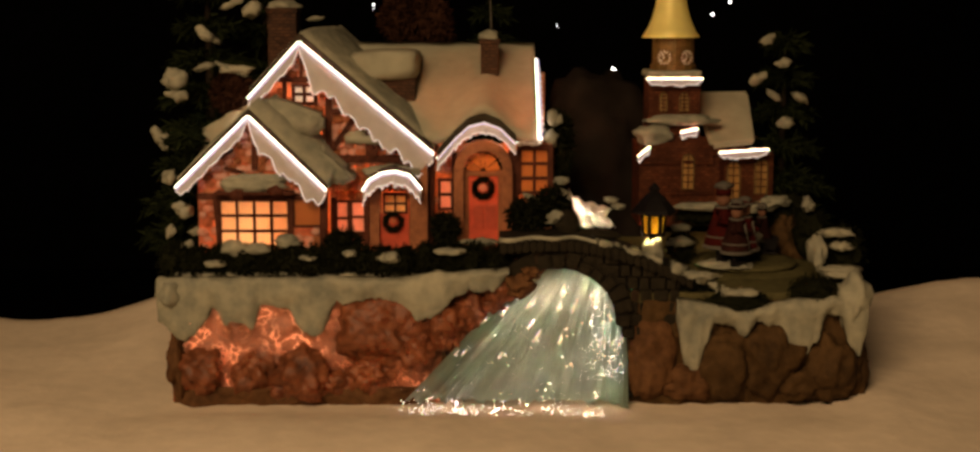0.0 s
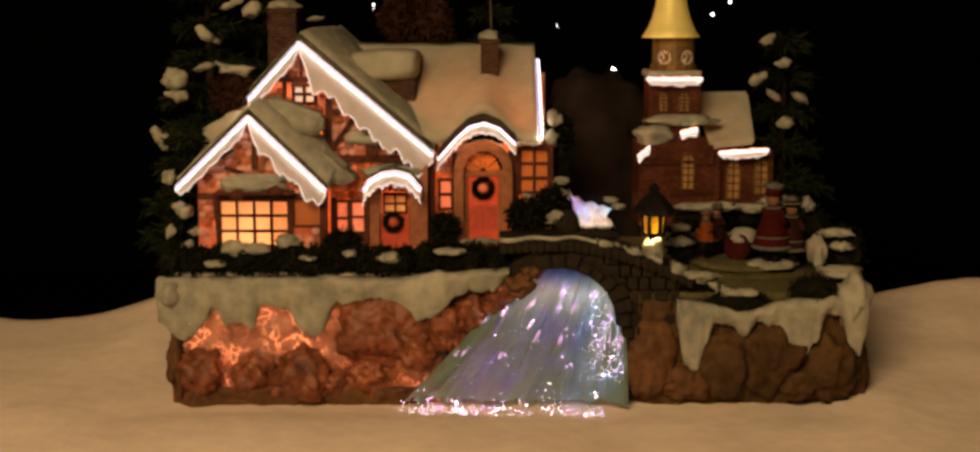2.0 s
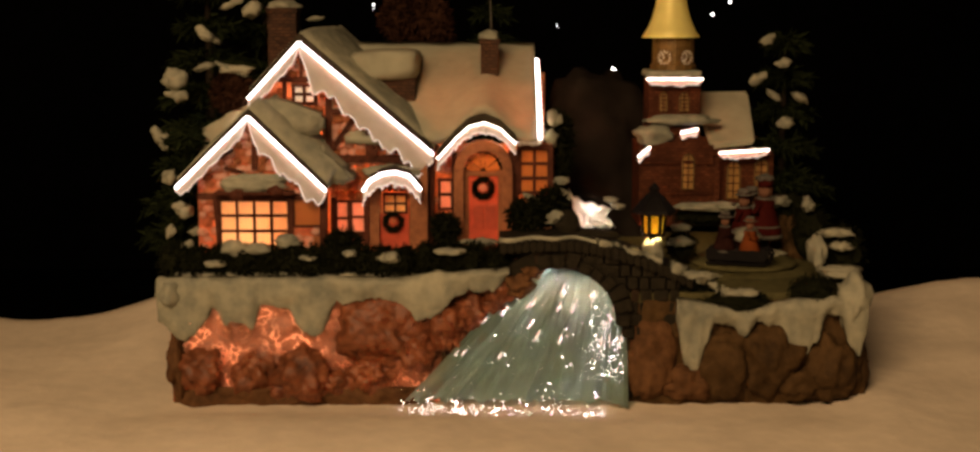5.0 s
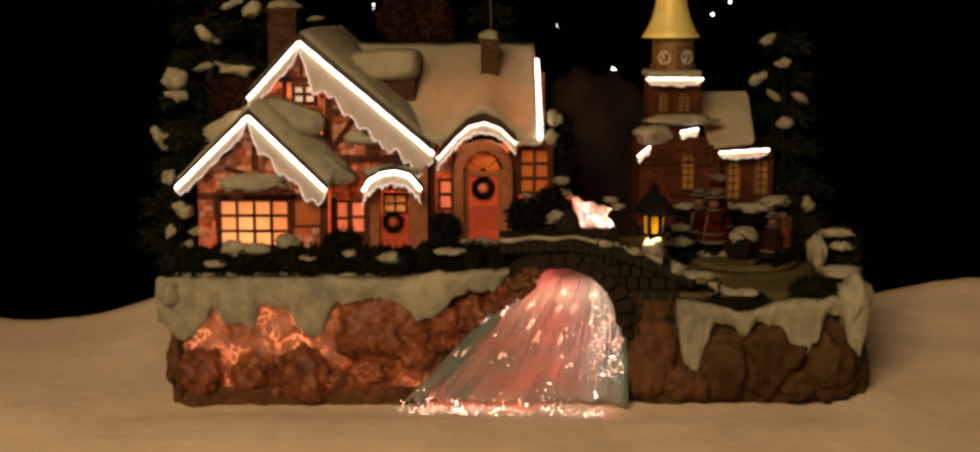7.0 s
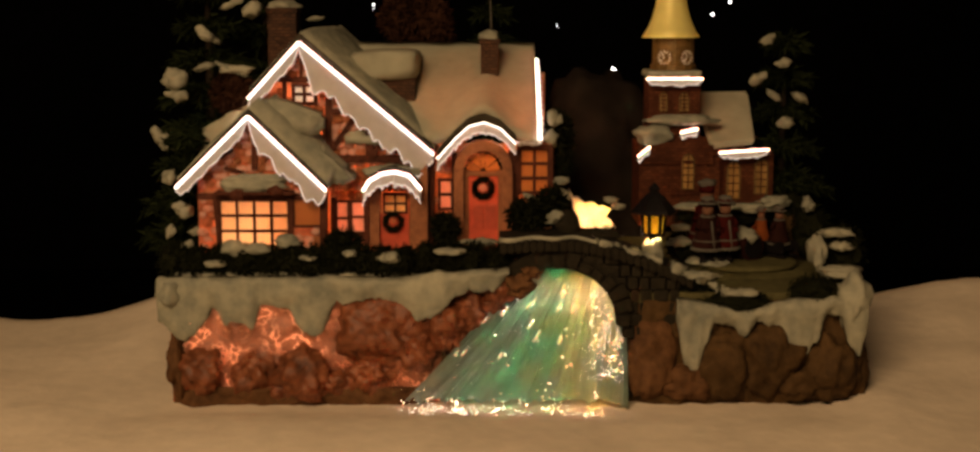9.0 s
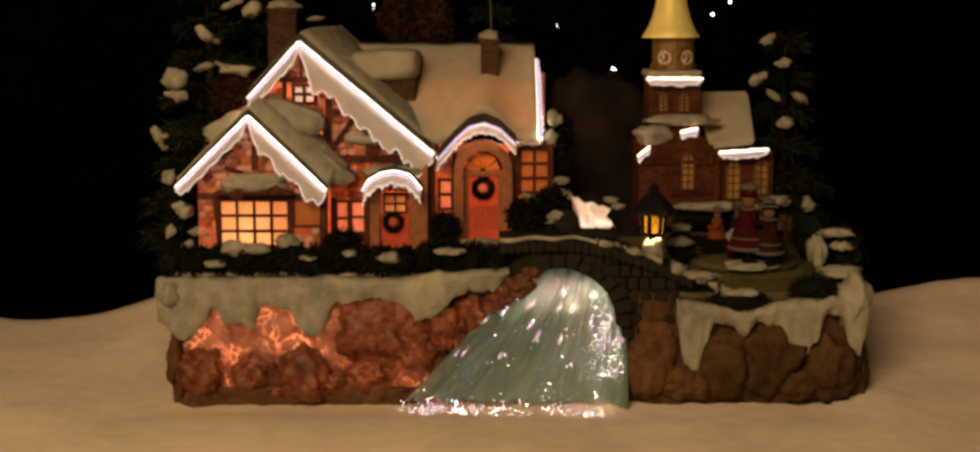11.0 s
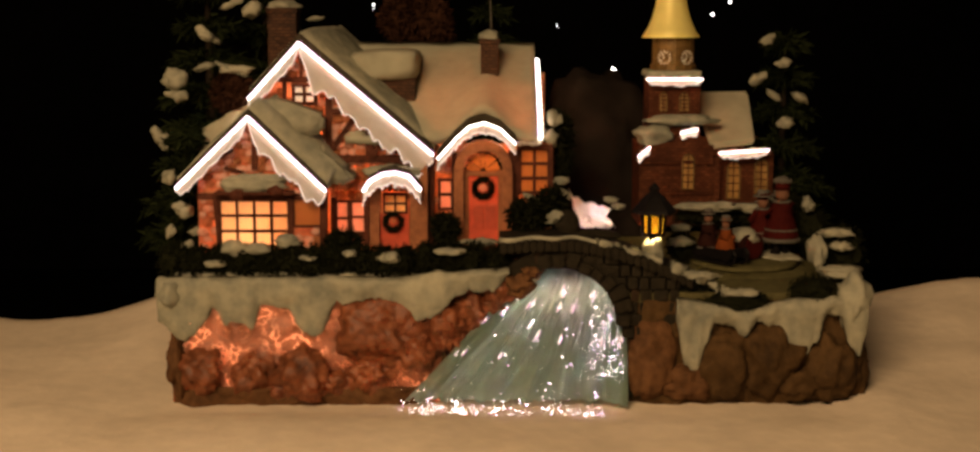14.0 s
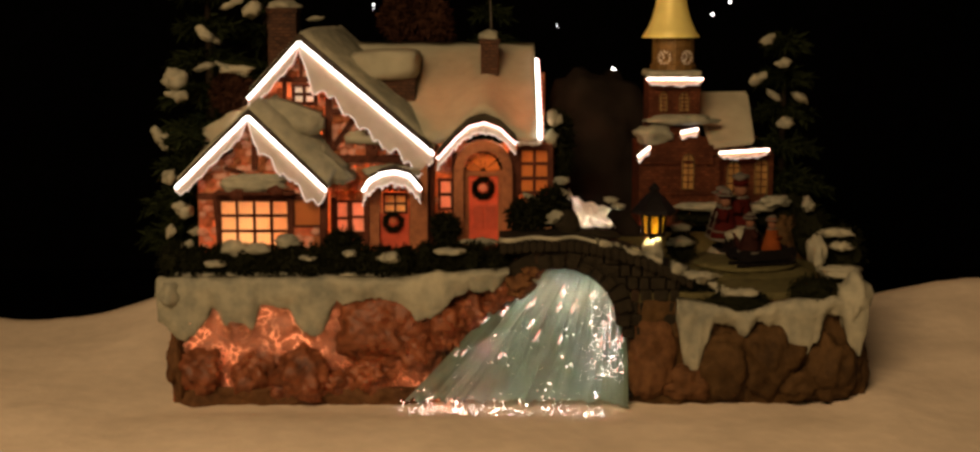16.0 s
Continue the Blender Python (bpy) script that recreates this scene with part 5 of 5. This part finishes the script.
def shrub(at, radii, seed, label, material=None, pads=(), n=900, name="shrub", leaf=0.006):
    rng = random.Random(seed)
    t = thing(name, (at[0], at[1], at[2] - radii[2]), label, "shrub")
    bm = bmesh.new()
    lump(bm, at, tuple(0.82 * v for v in radii), seed, 0.35, 2.0, 3)
    spots = []
    for _ in range(n):
        d = Vector((rng.gauss(0, 1), rng.gauss(0, 1), rng.gauss(0, 1))).normalized()
        k = rng.uniform(0.78, 0.98) * (1 + 0.25 * noise.noise(d * 2.2 + Vector((seed, 0, 0))))
        spots.append((Vector((at[0] + d.x * radii[0] * k, at[1] + d.y * radii[1] * k, at[2] + d.z * radii[2] * k)), d))
    tufts(bm, spots, leaf, leaf * 0.22, rng, 0.1)
    part("leaves", bm, material or LEAF, t)
    for k, (p, rx, rz) in enumerate(pads):
        snow_pad(p, rx, rz, k * 1.3 + seed, t)


def planting():
    pine((-0.1658, 0.13, 0.066), 0.19, 0.041, 4, "dark green pine behind the cottage, patched with snow", [
        ((-0.1592, 0.1000, 0.1844), 0.0095, 0.0033), ((-0.1773, 0.0900, 0.1608), 0.0072, 0.0061), ((-0.1776, 0.0900, 0.1514), 0.0057, 0.0036), ((-0.1577, 0.0900, 0.1678), 0.0068, 0.0029),
        ((-0.1375, 0.1100, 0.1987), 0.0081, 0.0052), ((-0.1866, 0.0800, 0.1304), 0.0032, 0.0050), ((-0.1805, 0.0800, 0.1248), 0.0067, 0.0046), ((-0.1026, 0.1300, 0.1937), 0.0060, 0.0019), ((-0.1483, 0.1200, 0.2027), 0.0075, 0.0030)])
    pine((-0.1691, 0.075, 0.066), 0.080, 0.011, 9, "small dark pine at the cottage corner with snow", [
        ((-0.1670, 0.0520, 0.0917), 0.0058, 0.0051), ((-0.1742, 0.0520, 0.0790), 0.0027, 0.0044), ((-0.1570, 0.0480, 0.0803), 0.0068, 0.0031), ((-0.1643, 0.0460, 0.0725), 0.0058, 0.0024), ((-0.1764, 0.0600, 0.1078), 0.0048, 0.0055)])
    pine((-0.1377, 0.165, 0.10), 0.15, 0.035, 14, "tall dark pine behind the roofs", [])
    pine((0.1819, 0.165, 0.070), 0.135, 0.026, 21, "dark pine beside the church with snow pads", [
        ((0.1668, 0.1400, 0.1818), 0.0054, 0.0034), ((0.1751, 0.1400, 0.1674), 0.0054, 0.0034), ((0.1612, 0.1400, 0.1588), 0.0057, 0.0042), ((0.1705, 0.1400, 0.1484), 0.0069, 0.0027), ((0.1871, 0.1400, 0.1472), 0.0065, 0.0034), ((0.1786, 0.1400, 0.1322), 0.0054, 0.0038)])
    pine((0.0004, 0.195, 0.10), 0.12, 0.03, 31, "dark pine behind the long roof", [])
    shrub((-0.0359, 0.1600, 0.1913), (0.0125, 0.012, 0.0157), 6, "reddish brown twiggy bush behind the roof", RUST_TWIG, n=1100, leaf=0.0042, name="bush")
    shrub((-0.0549, 0.1600, 0.1936), (0.0118, 0.012, 0.0141), 12, "reddish brown twiggy bush behind the roof", RUST_TWIG, n=1000, leaf=0.0042, name="bush")
    shrub((-0.1454, 0.0950, 0.1525), (0.0116, 0.010, 0.0123), 15, "brown twiggy bush beside the cottage roof, topped with snow", RUST_TWIG, n=700, leaf=0.004, name="bush", pads=[((-0.1454, 0.0930, 0.1653), 0.0108, 0.0025)])
    # hedge along the terrace edge
    rng = random.Random(2)
    for k in range(15):
        px = -0.1617 + k * 0.0118
        h = rng.uniform(0.8, 1.25)
        z = 0.0705 + 0.001 * rng.random()
        shrub((px, 0.008 + 0.003 * rng.random(), z), (0.0078, 0.010, 0.0078 * h), k + 50, "dense dark clipped hedge bush on the snowy terrace", n=700, name="hedge_bush", leaf=0.0030)
    for k, (p, rx, rz) in enumerate([((-0.1306, 0.0060, 0.0784), 0.0070, 0.0038), ((-0.1188, 0.0060, 0.0784), 0.0063, 0.0028), ((-0.1040, 0.0080, 0.0817), 0.0063, 0.0035), ((-0.1396, 0.0020, 0.0711), 0.0051, 0.0019), ((-0.0516, 0.0040, 0.0739), 0.0063, 0.0028), ((-0.0204, 0.0040, 0.0772), 0.0082, 0.0019), ((-0.0046, 0.0300, 0.0772), 0.0099, 0.0023), ((-0.0921, 0.0040, 0.0739), 0.0051, 0.0016), ((-0.0713, 0.0040, 0.0762), 0.0038, 0.0016)]):
        tagged(part("snow_clump", lump(bmesh.new(), p, (rx, 0.006, rz), k + 3, 0.4), SNOW, None, "lump of painted snow lying on the hedge", True), category="snow clump", group="snow on the hedge")
    for k, (p, rx, rz) in enumerate([((-0.0248, 0.0600, 0.0791), 0.0055, 0.0076), ((-0.0791, 0.0400, 0.0732), 0.0087, 0.0074), ((0.0207, 0.0500, 0.0886), 0.0102, 0.0075), ((0.0338, 0.0500, 0.0937), 0.0068, 0.0095)]):
        shrub(p, (rx, 0.008, rz), k + 80, "dark green shrub by the cottage wall", n=420, leaf=0.005)
    shrub((0.0386, 0.0900, 0.1238), (0.0057, 0.008, 0.0179), 90, "narrow dark shrub at the cottage end with snow", n=600, pads=[((0.0363, 0.0800, 0.1388), 0.0050, 0.0046), ((0.0349, 0.0780, 0.1278), 0.0043, 0.0064), ((0.0412, 0.0700, 0.1056), 0.0049, 0.0031), ((0.0411, 0.0660, 0.0984), 0.0049, 0.0024), ((0.0334, 0.0400, 0.0894), 0.0067, 0.0040), ((0.0233, 0.0600, 0.0971), 0.0069, 0.0021)])
    # around the turntable
    for k, (p, rx, ry, rz) in enumerate([((0.1277, 0.1150, 0.0788), 0.0222, 0.008, 0.0056), ((0.1560, 0.1180, 0.0784), 0.0186, 0.008, 0.0060), ((0.1775, 0.1200, 0.0799), 0.0142, 0.010, 0.0127), ((0.1854, 0.1000, 0.0719), 0.0116, 0.012, 0.0182), ((0.1076, 0.0750, 0.0671), 0.0085, 0.008, 0.0092), ((0.1908, 0.0500, 0.0697), 0.0129, 0.02, 0.0150), ((0.1651, 0.0040, 0.0557), 0.0128, 0.010, 0.0096), ((0.1255, 0.0000, 0.0514), 0.0186, 0.006, 0.0055), ((0.1054, 0.0120, 0.0583), 0.0129, 0.008, 0.0077)]):
        shrub(p, (rx, ry, rz), k + 100, "dark low bush in the snowy churchyard", n=700, leaf=0.0021)
    for k, (p, rx, rz) in enumerate([((0.1260, 0.1050, 0.0855), 0.0200, 0.0036), ((0.1539, 0.1080, 0.0847), 0.0164, 0.0036), ((0.1661, 0.1060, 0.0886), 0.0095, 0.0044), ((0.1814, 0.0900, 0.0887), 0.0043, 0.0057), ((0.1060, 0.0660, 0.0715), 0.0085, 0.0034), ((0.1060, 0.0700, 0.0790), 0.0062, 0.0024), ((0.1841, 0.0350, 0.0818), 0.0099, 0.0033), ((0.1854, 0.0300, 0.0752), 0.0073, 0.0030), ((0.1819, 0.0150, 0.0653), 0.0128, 0.0032), ((0.1288, -0.0020, 0.0570), 0.0101, 0.0025), ((0.1054, 0.0020, 0.0652), 0.0120, 0.0028), ((0.0665, 0.0600, 0.0958), 0.0048, 0.0024), ((0.0702, 0.0550, 0.0930), 0.0041, 0.0020)]):
        tagged(part("snow_clump", lump(bmesh.new(), p, (0.85 * rx, 0.005, 0.72 * rz), k + 13, 0.6, 2.4), SNOW, None, "lump of painted snow among the bushes", True), category="snow clump", group="snow in the churchyard")
    for at, radii, seed in (((0.1752, 0.116, 0.0600), (0.0105, 0.008, 0.0215), 5), ((0.1800, 0.108, 0.0560), (0.0090, 0.008, 0.0160), 9)):
        tagged(part("standing_rock", lump(bmesh.new(), at, radii, seed, 0.35, 1.8, 4), ROCK_DARK, None, "brown rock standing behind the turntable", True), category="rock")
    # hill between cottage and church
    bm = bmesh.new()
    lump(bm, (0.0684, 0.192, 0.10), (0.043, 0.022, 0.0605), 3, 0.22, 2.2, 4, 0.03)
    tagged(part("rock_hill", bm, HILL, None, "dark rocky hill behind the bridge", True), category="hill")


# ---------------------------------------------------------------- lantern
def street_lamp():
    x, y = 0.0869, 0.035
    s = thing("street_lamp", (x, y, 0.066), "black iron lantern with glowing amber glass", "lamp")
    z0, z1 = 0.0811, 0.0925
    part("post", lathe(bmesh.new(), [(0.004, 0), (0.004, 0.002), (0.0025, 0.004), (0.002, z0 - 0.0665)], (x, y, 0.066), 10), BLACK, s)
    w = 0.0052
    part("cap", lathe(bmesh.new(), [(w * 2.35, 0), (w * 2.2, 0.0018), (w * 1.05, 0.0085), (w * 0.45, 0.0112), (w * 0.6, 0.0130), (w * 0.1, 0.0160)], (x, y, z1), 6), BLACK, s)
    part("rim", tube(bmesh.new(), [(x + w * 1.12 * math.cos(6.2832 * k / 12), y + w * 1.12 * math.sin(6.2832 * k / 12), z0) for k in range(13)], 0.0010, 6), BLACK, s)
    for k in range(6):
        a0, a1 = 6.2832 * (k + 0.03) / 6, 6.2832 * (k + 0.97) / 6
        bm = bmesh.new()
        vs = [bm.verts.new((x + w * r * math.cos(a), y + w * r * math.sin(a), z)) for r, a, z in ((0.98, a0, z0), (0.98, a1, z0), (1.12, a1, z1 - 0.0002), (1.12, a0, z1 - 0.0002))]
        bm.faces.new(vs)
        bmesh.ops.solidify(bm, geom=bm.faces[:], thickness=0.0003)
        part("pane", bm, LANTERN, s, "glowing amber glass")
    for k in range(6):
        a = 6.2832 * k / 6
        part("glazing_bar", tube(bmesh.new(), [(x + w * 1.05 * math.cos(a), y + w * 1.05 * math.sin(a), z0), (x + w * 1.2 * math.cos(a), y + w * 1.2 * math.sin(a), z1)], 0.0010, 6), BLACK, s)
    tagged(part("lit_snow", lump(bmesh.new(), (0.0873, 0.0355, 0.0712), (0.0056, 0.0100, 0.0082), 2, 0.3), SNOW, None, "snow heap under the lantern", True), category="snow clump")


# ---------------------------------------------------------------- turntable


def doll(at, h, coat, trim, hat):
    """A plain robed doll of height h standing at a place; hat: puff or brim."""
    x, y, z0 = at
    bm = bmesh.new()

    def turned(profile, sides=18):
        lathe(bm, [(h * r, h * z) for r, z in profile], (x, y, z0), sides)

    for s in (-1, 1):
        tube(bm, [(x + s * h * 0.065, y, z0), (x + s * h * 0.065, y, z0 + h * 0.22)], h * 0.052, 8)
        lump(bm, (x + s * h * 0.065, y + h * 0.03, z0 + h * 0.03), (h * 0.06, h * 0.09, h * 0.04), 1, 0.1, 1.5, 2)
    k0 = len(bm.faces)
    turned([(0.235, 0.20), (0.225, 0.28), (0.175, 0.45), (0.125, 0.60), (0.135, 0.66), (0.06, 0.72)])
    for s in (-1, 1):
        tube(bm, [(x + s * h * 0.12, y, z0 + h * 0.66), (x + s * h * 0.19, y + h * 0.03, z0 + h * 0.53), (x + s * h * 0.09, y + h * 0.16, z0 + h * 0.50)], h * 0.05, 8)
    k1 = len(bm.faces)
    turned([(0.236, 0.185), (0.252, 0.20), (0.250, 0.225), (0.228, 0.24)])
    if trim:
        turned([(0.205, 0.325), (0.217, 0.335), (0.208, 0.352)])
        tube(bm, [(x, y + h * 0.222, z0 + h * 0.24), (x, y + h * 0.165, z0 + h * 0.45), (x, y + h * 0.128, z0 + h * 0.64)], h * 0.018, 6)
    turned([(0.10, 0.685), (0.125, 0.70), (0.10, 0.715)])
    if hat == "puff":
        lump(bm, (x, y, z0 + h * 0.965), (h * 0.125, h * 0.11, h * 0.055), 1, 0.3, 1.8, 3)
    else:
        turned([(0.10, 0.885), (0.155, 0.892), (0.150, 0.905), (0.10, 0.915)])
        lump(bm, (x, y, z0 + h * 0.955), (h * 0.105, h * 0.10, h * 0.05), 3, 0.3, 1.8, 3)
    k2 = len(bm.faces)
    lump(bm, (x, y, z0 + h * 0.795), (h * 0.09, h * 0.09, h * 0.095), 2, 0.05, 1.5, 2)
    k3 = len(bm.faces)
    turned([(0.10, 0.85), (0.095, 0.95)], 14)
    bm.faces.ensure_lookup_table()
    for i, f in enumerate(bm.faces):
        f.material_index = 3 if i < k0 else 0 if i < k1 else 1 if i < k2 else 2 if i < k3 else 0
    return part("doll", bm, [coat, FUR, SKIN, BLACK], None, smooth=True)


def turntable():
    made = []
    disc = lathe(bmesh.new(), [(0.0285, -0.002), (0.0300, -0.0005), (0.0292, 0.0006), (0.022, 0.0010), (0.001, 0.0014)], (0, 0, 0), 48)
    d = part("turntable", disc, OLIVE_GROUND, None, "round snowy turntable before the church", True)
    tagged(d, category="turntable")
    made.append(d)
    # the walkers as they stand when they pass due east of the hub, facing north
    for at, h, coat, trim, hat, label in (
            ((0.0225, -0.003, 0.002), 0.0440, CLOTH_RED, True, "puff", "tall doll in a white-trimmed red coat and puffed white hat"),
            ((0.0275, 0.0070, 0.002), 0.0365, CLOTH_DARK, True, "brim", "small doll in a dark coat and a brimmed snowy hat"),
            ((0.0165, 0.0070, 0.002), 0.0365, CLOTH_RED, True, "brim", "small doll in a red coat and a brimmed snowy hat")):
        o = doll(at, h, coat, trim, hat)
        tagged(o, label, "doll", "dolls on the turntable")
        made.append(o)
    o = part("snow_mound", lump(bmesh.new(), (0.0225, 0.0005, 0.0006), (0.0110, 0.0150, 0.0032), 6, 0.3, 1.6, 4, 0.0004), SNOW, None, "low mound of snow under the walking dolls", True)
    tagged(o, category="snow mound")
    made.append(o)
    s = thing("sledge", (0, 0, 0), "low black sledge on the turntable", "sledge")
    m = pose(0.0205 * math.cos(radians(195)), 0.0205 * math.sin(radians(195)), 0.001, 0, 0, 195 + 90)
    parts = [("seat", box(bmesh.new(), -0.0155, 0.0150, -0.0052, 0.0052, 0.0045, 0.0062, 0.0006), BLACK)]
    for sgn in (-1, 1):
        parts.append(("side_board", prism(bmesh.new(), [(-0.0165, 0.0030), (0.0150, 0.0030), (0.0172, 0.0075), (0.0160, 0.0105), (0.0120, 0.0088), (-0.0080, 0.0084), (-0.0140, 0.0100), (-0.0170, 0.0088)], sgn * 0.0058 - 0.0005, sgn * 0.0058 + 0.0005, 0.0003), BLACK))
        parts.append(("runner", tube(bmesh.new(), [(-0.017, sgn * 0.0050, 0.0012), (0.014, sgn * 0.0050, 0.0012), (0.0175, sgn * 0.0050, 0.003), (0.0185, sgn * 0.0050, 0.007), (0.0172, sgn * 0.0050, 0.009)], 0.0009, 6), BLACK))
        for q in (-0.01, 0.01):
            parts.append(("strut", box(bmesh.new(), q - 0.0008, q + 0.0008, sgn * 0.0045 - 0.0008, sgn * 0.0045 + 0.0008, 0.001, 0.0046), BLACK))
    parts.append(("front_board", box(bmesh.new(), 0.0140, 0.0152, -0.0052, 0.0052, 0.0063, 0.0098, 0.0003), BLACK))
    for name, b, mt in parts:
        bmesh.ops.transform(b, matrix=m, verts=b.verts)
        sub_part(name, b, mt, s)
    made.append(s)
    for along, h, coat, label in ((0.0060, 0.0250, CLOTH_ORANGE, "small doll in an orange coat sitting on the sledge"), (-0.0075, 0.0270, CLOTH_DARK, "small doll in a dark coat sitting on the sledge")):
        o = doll((0, 0, 0), h, coat, False, "brim")
        o.data.transform(m @ pose(along, 0, 0.0022, 0, 0, -90))
        tagged(o, label, "doll", "dolls on the turntable")
        made.append(o)
    # snow-topped log at the hub
    g = thing("log", (0, 0, 0), "short dark log topped with snow at the hub", "log")
    la = radians(-79.2)
    ax = Vector((math.cos(la), math.sin(la), 0))
    sub_part("trunk", tube(bmesh.new(), [ax * -0.008 + Vector((0, 0, 0.0085)), Vector((0, 0, 0.0085)), ax * 0.008 + Vector((0, 0, 0.0085))], 0.0080, 20), CLOTH_DARK, g)
    for s_, m_ in ((1, CLOTH_RED), (-1, BLACK)):
        sub_part("end_face", tube(bmesh.new(), [ax * 0.0078 * s_ + Vector((0, 0, 0.0085)), ax * 0.0086 * s_ + Vector((0, 0, 0.0085))], 0.0062, 20), m_, g)
    b = lump(bmesh.new(), (0, 0, 0.0135), (0.0075, 0.0100, 0.0055), 4, 0.25, 1.6)
    bmesh.ops.rotate(b, verts=b.verts, cent=(0, 0, 0), matrix=Matrix.Rotation(la + math.pi / 2, 3, "Z"))
    sub_part("snow_cap", b, SNOW, g, smooth=True)
    made.append(g)
    return made


# ---------------------------------------------------------------- stars on the back cloth
def stars():
    for p, r in (((-0.1083, 0.6000, 0.2049), 0.0010), ((0.2076, 0.6000, 0.1957), 0.0013), ((0.2236, 0.6000, 0.2072), 0.0013), ((0.1156, 0.6000, 0.1441), 0.0026), ((0.0625, 0.6000, 0.1853), 0.0008), ((-0.1084, 0.6000, 0.2008), 0.0006)):
        bm = bmesh.new()
        bmesh.ops.create_icosphere(bm, subdivisions=2, radius=r)
        bmesh.ops.translate(bm, verts=bm.verts, vec=p)
        tagged(part("star_light", bm, STAR, None, "tiny white fibre light in the black cloth"), category="star light", group="star lights")


blanket()
room()
rock_base()
bridge()
waterfall()
DRUM = colour_wheel()
stream_patch()
cottage()
church()
planting()
street_lamp()
RIDERS = turntable()
stars()


def motions():
    seconds = [0.5 * k for k in range(33)]
    for ob in RIDERS:
        walk(ob, [(t, pose(*TURN, 0, 0, 36 * (t - 3.42))) for t in seconds])
    at = DRUM.location.copy()
    walk(DRUM, [(t, pose(at.x, at.y, at.z, 0, 0, 36 * (t - 0.2))) for t in seconds])
    for ob, base, sign, lead in TUBES:
        walk(ob, [(t, base @ pose(0, 0, 0, 0, 0, sign * (36 * (t - 0.2) + 9 + lead))) for t in seconds])
    for ob, base, phase in BEADS:
        walk(ob, [(t, base @ pose(0, 0, 0, 0, 0, -36 * (t - 0.2) - 9 - phase)) for t in seconds[::2]])


motions()
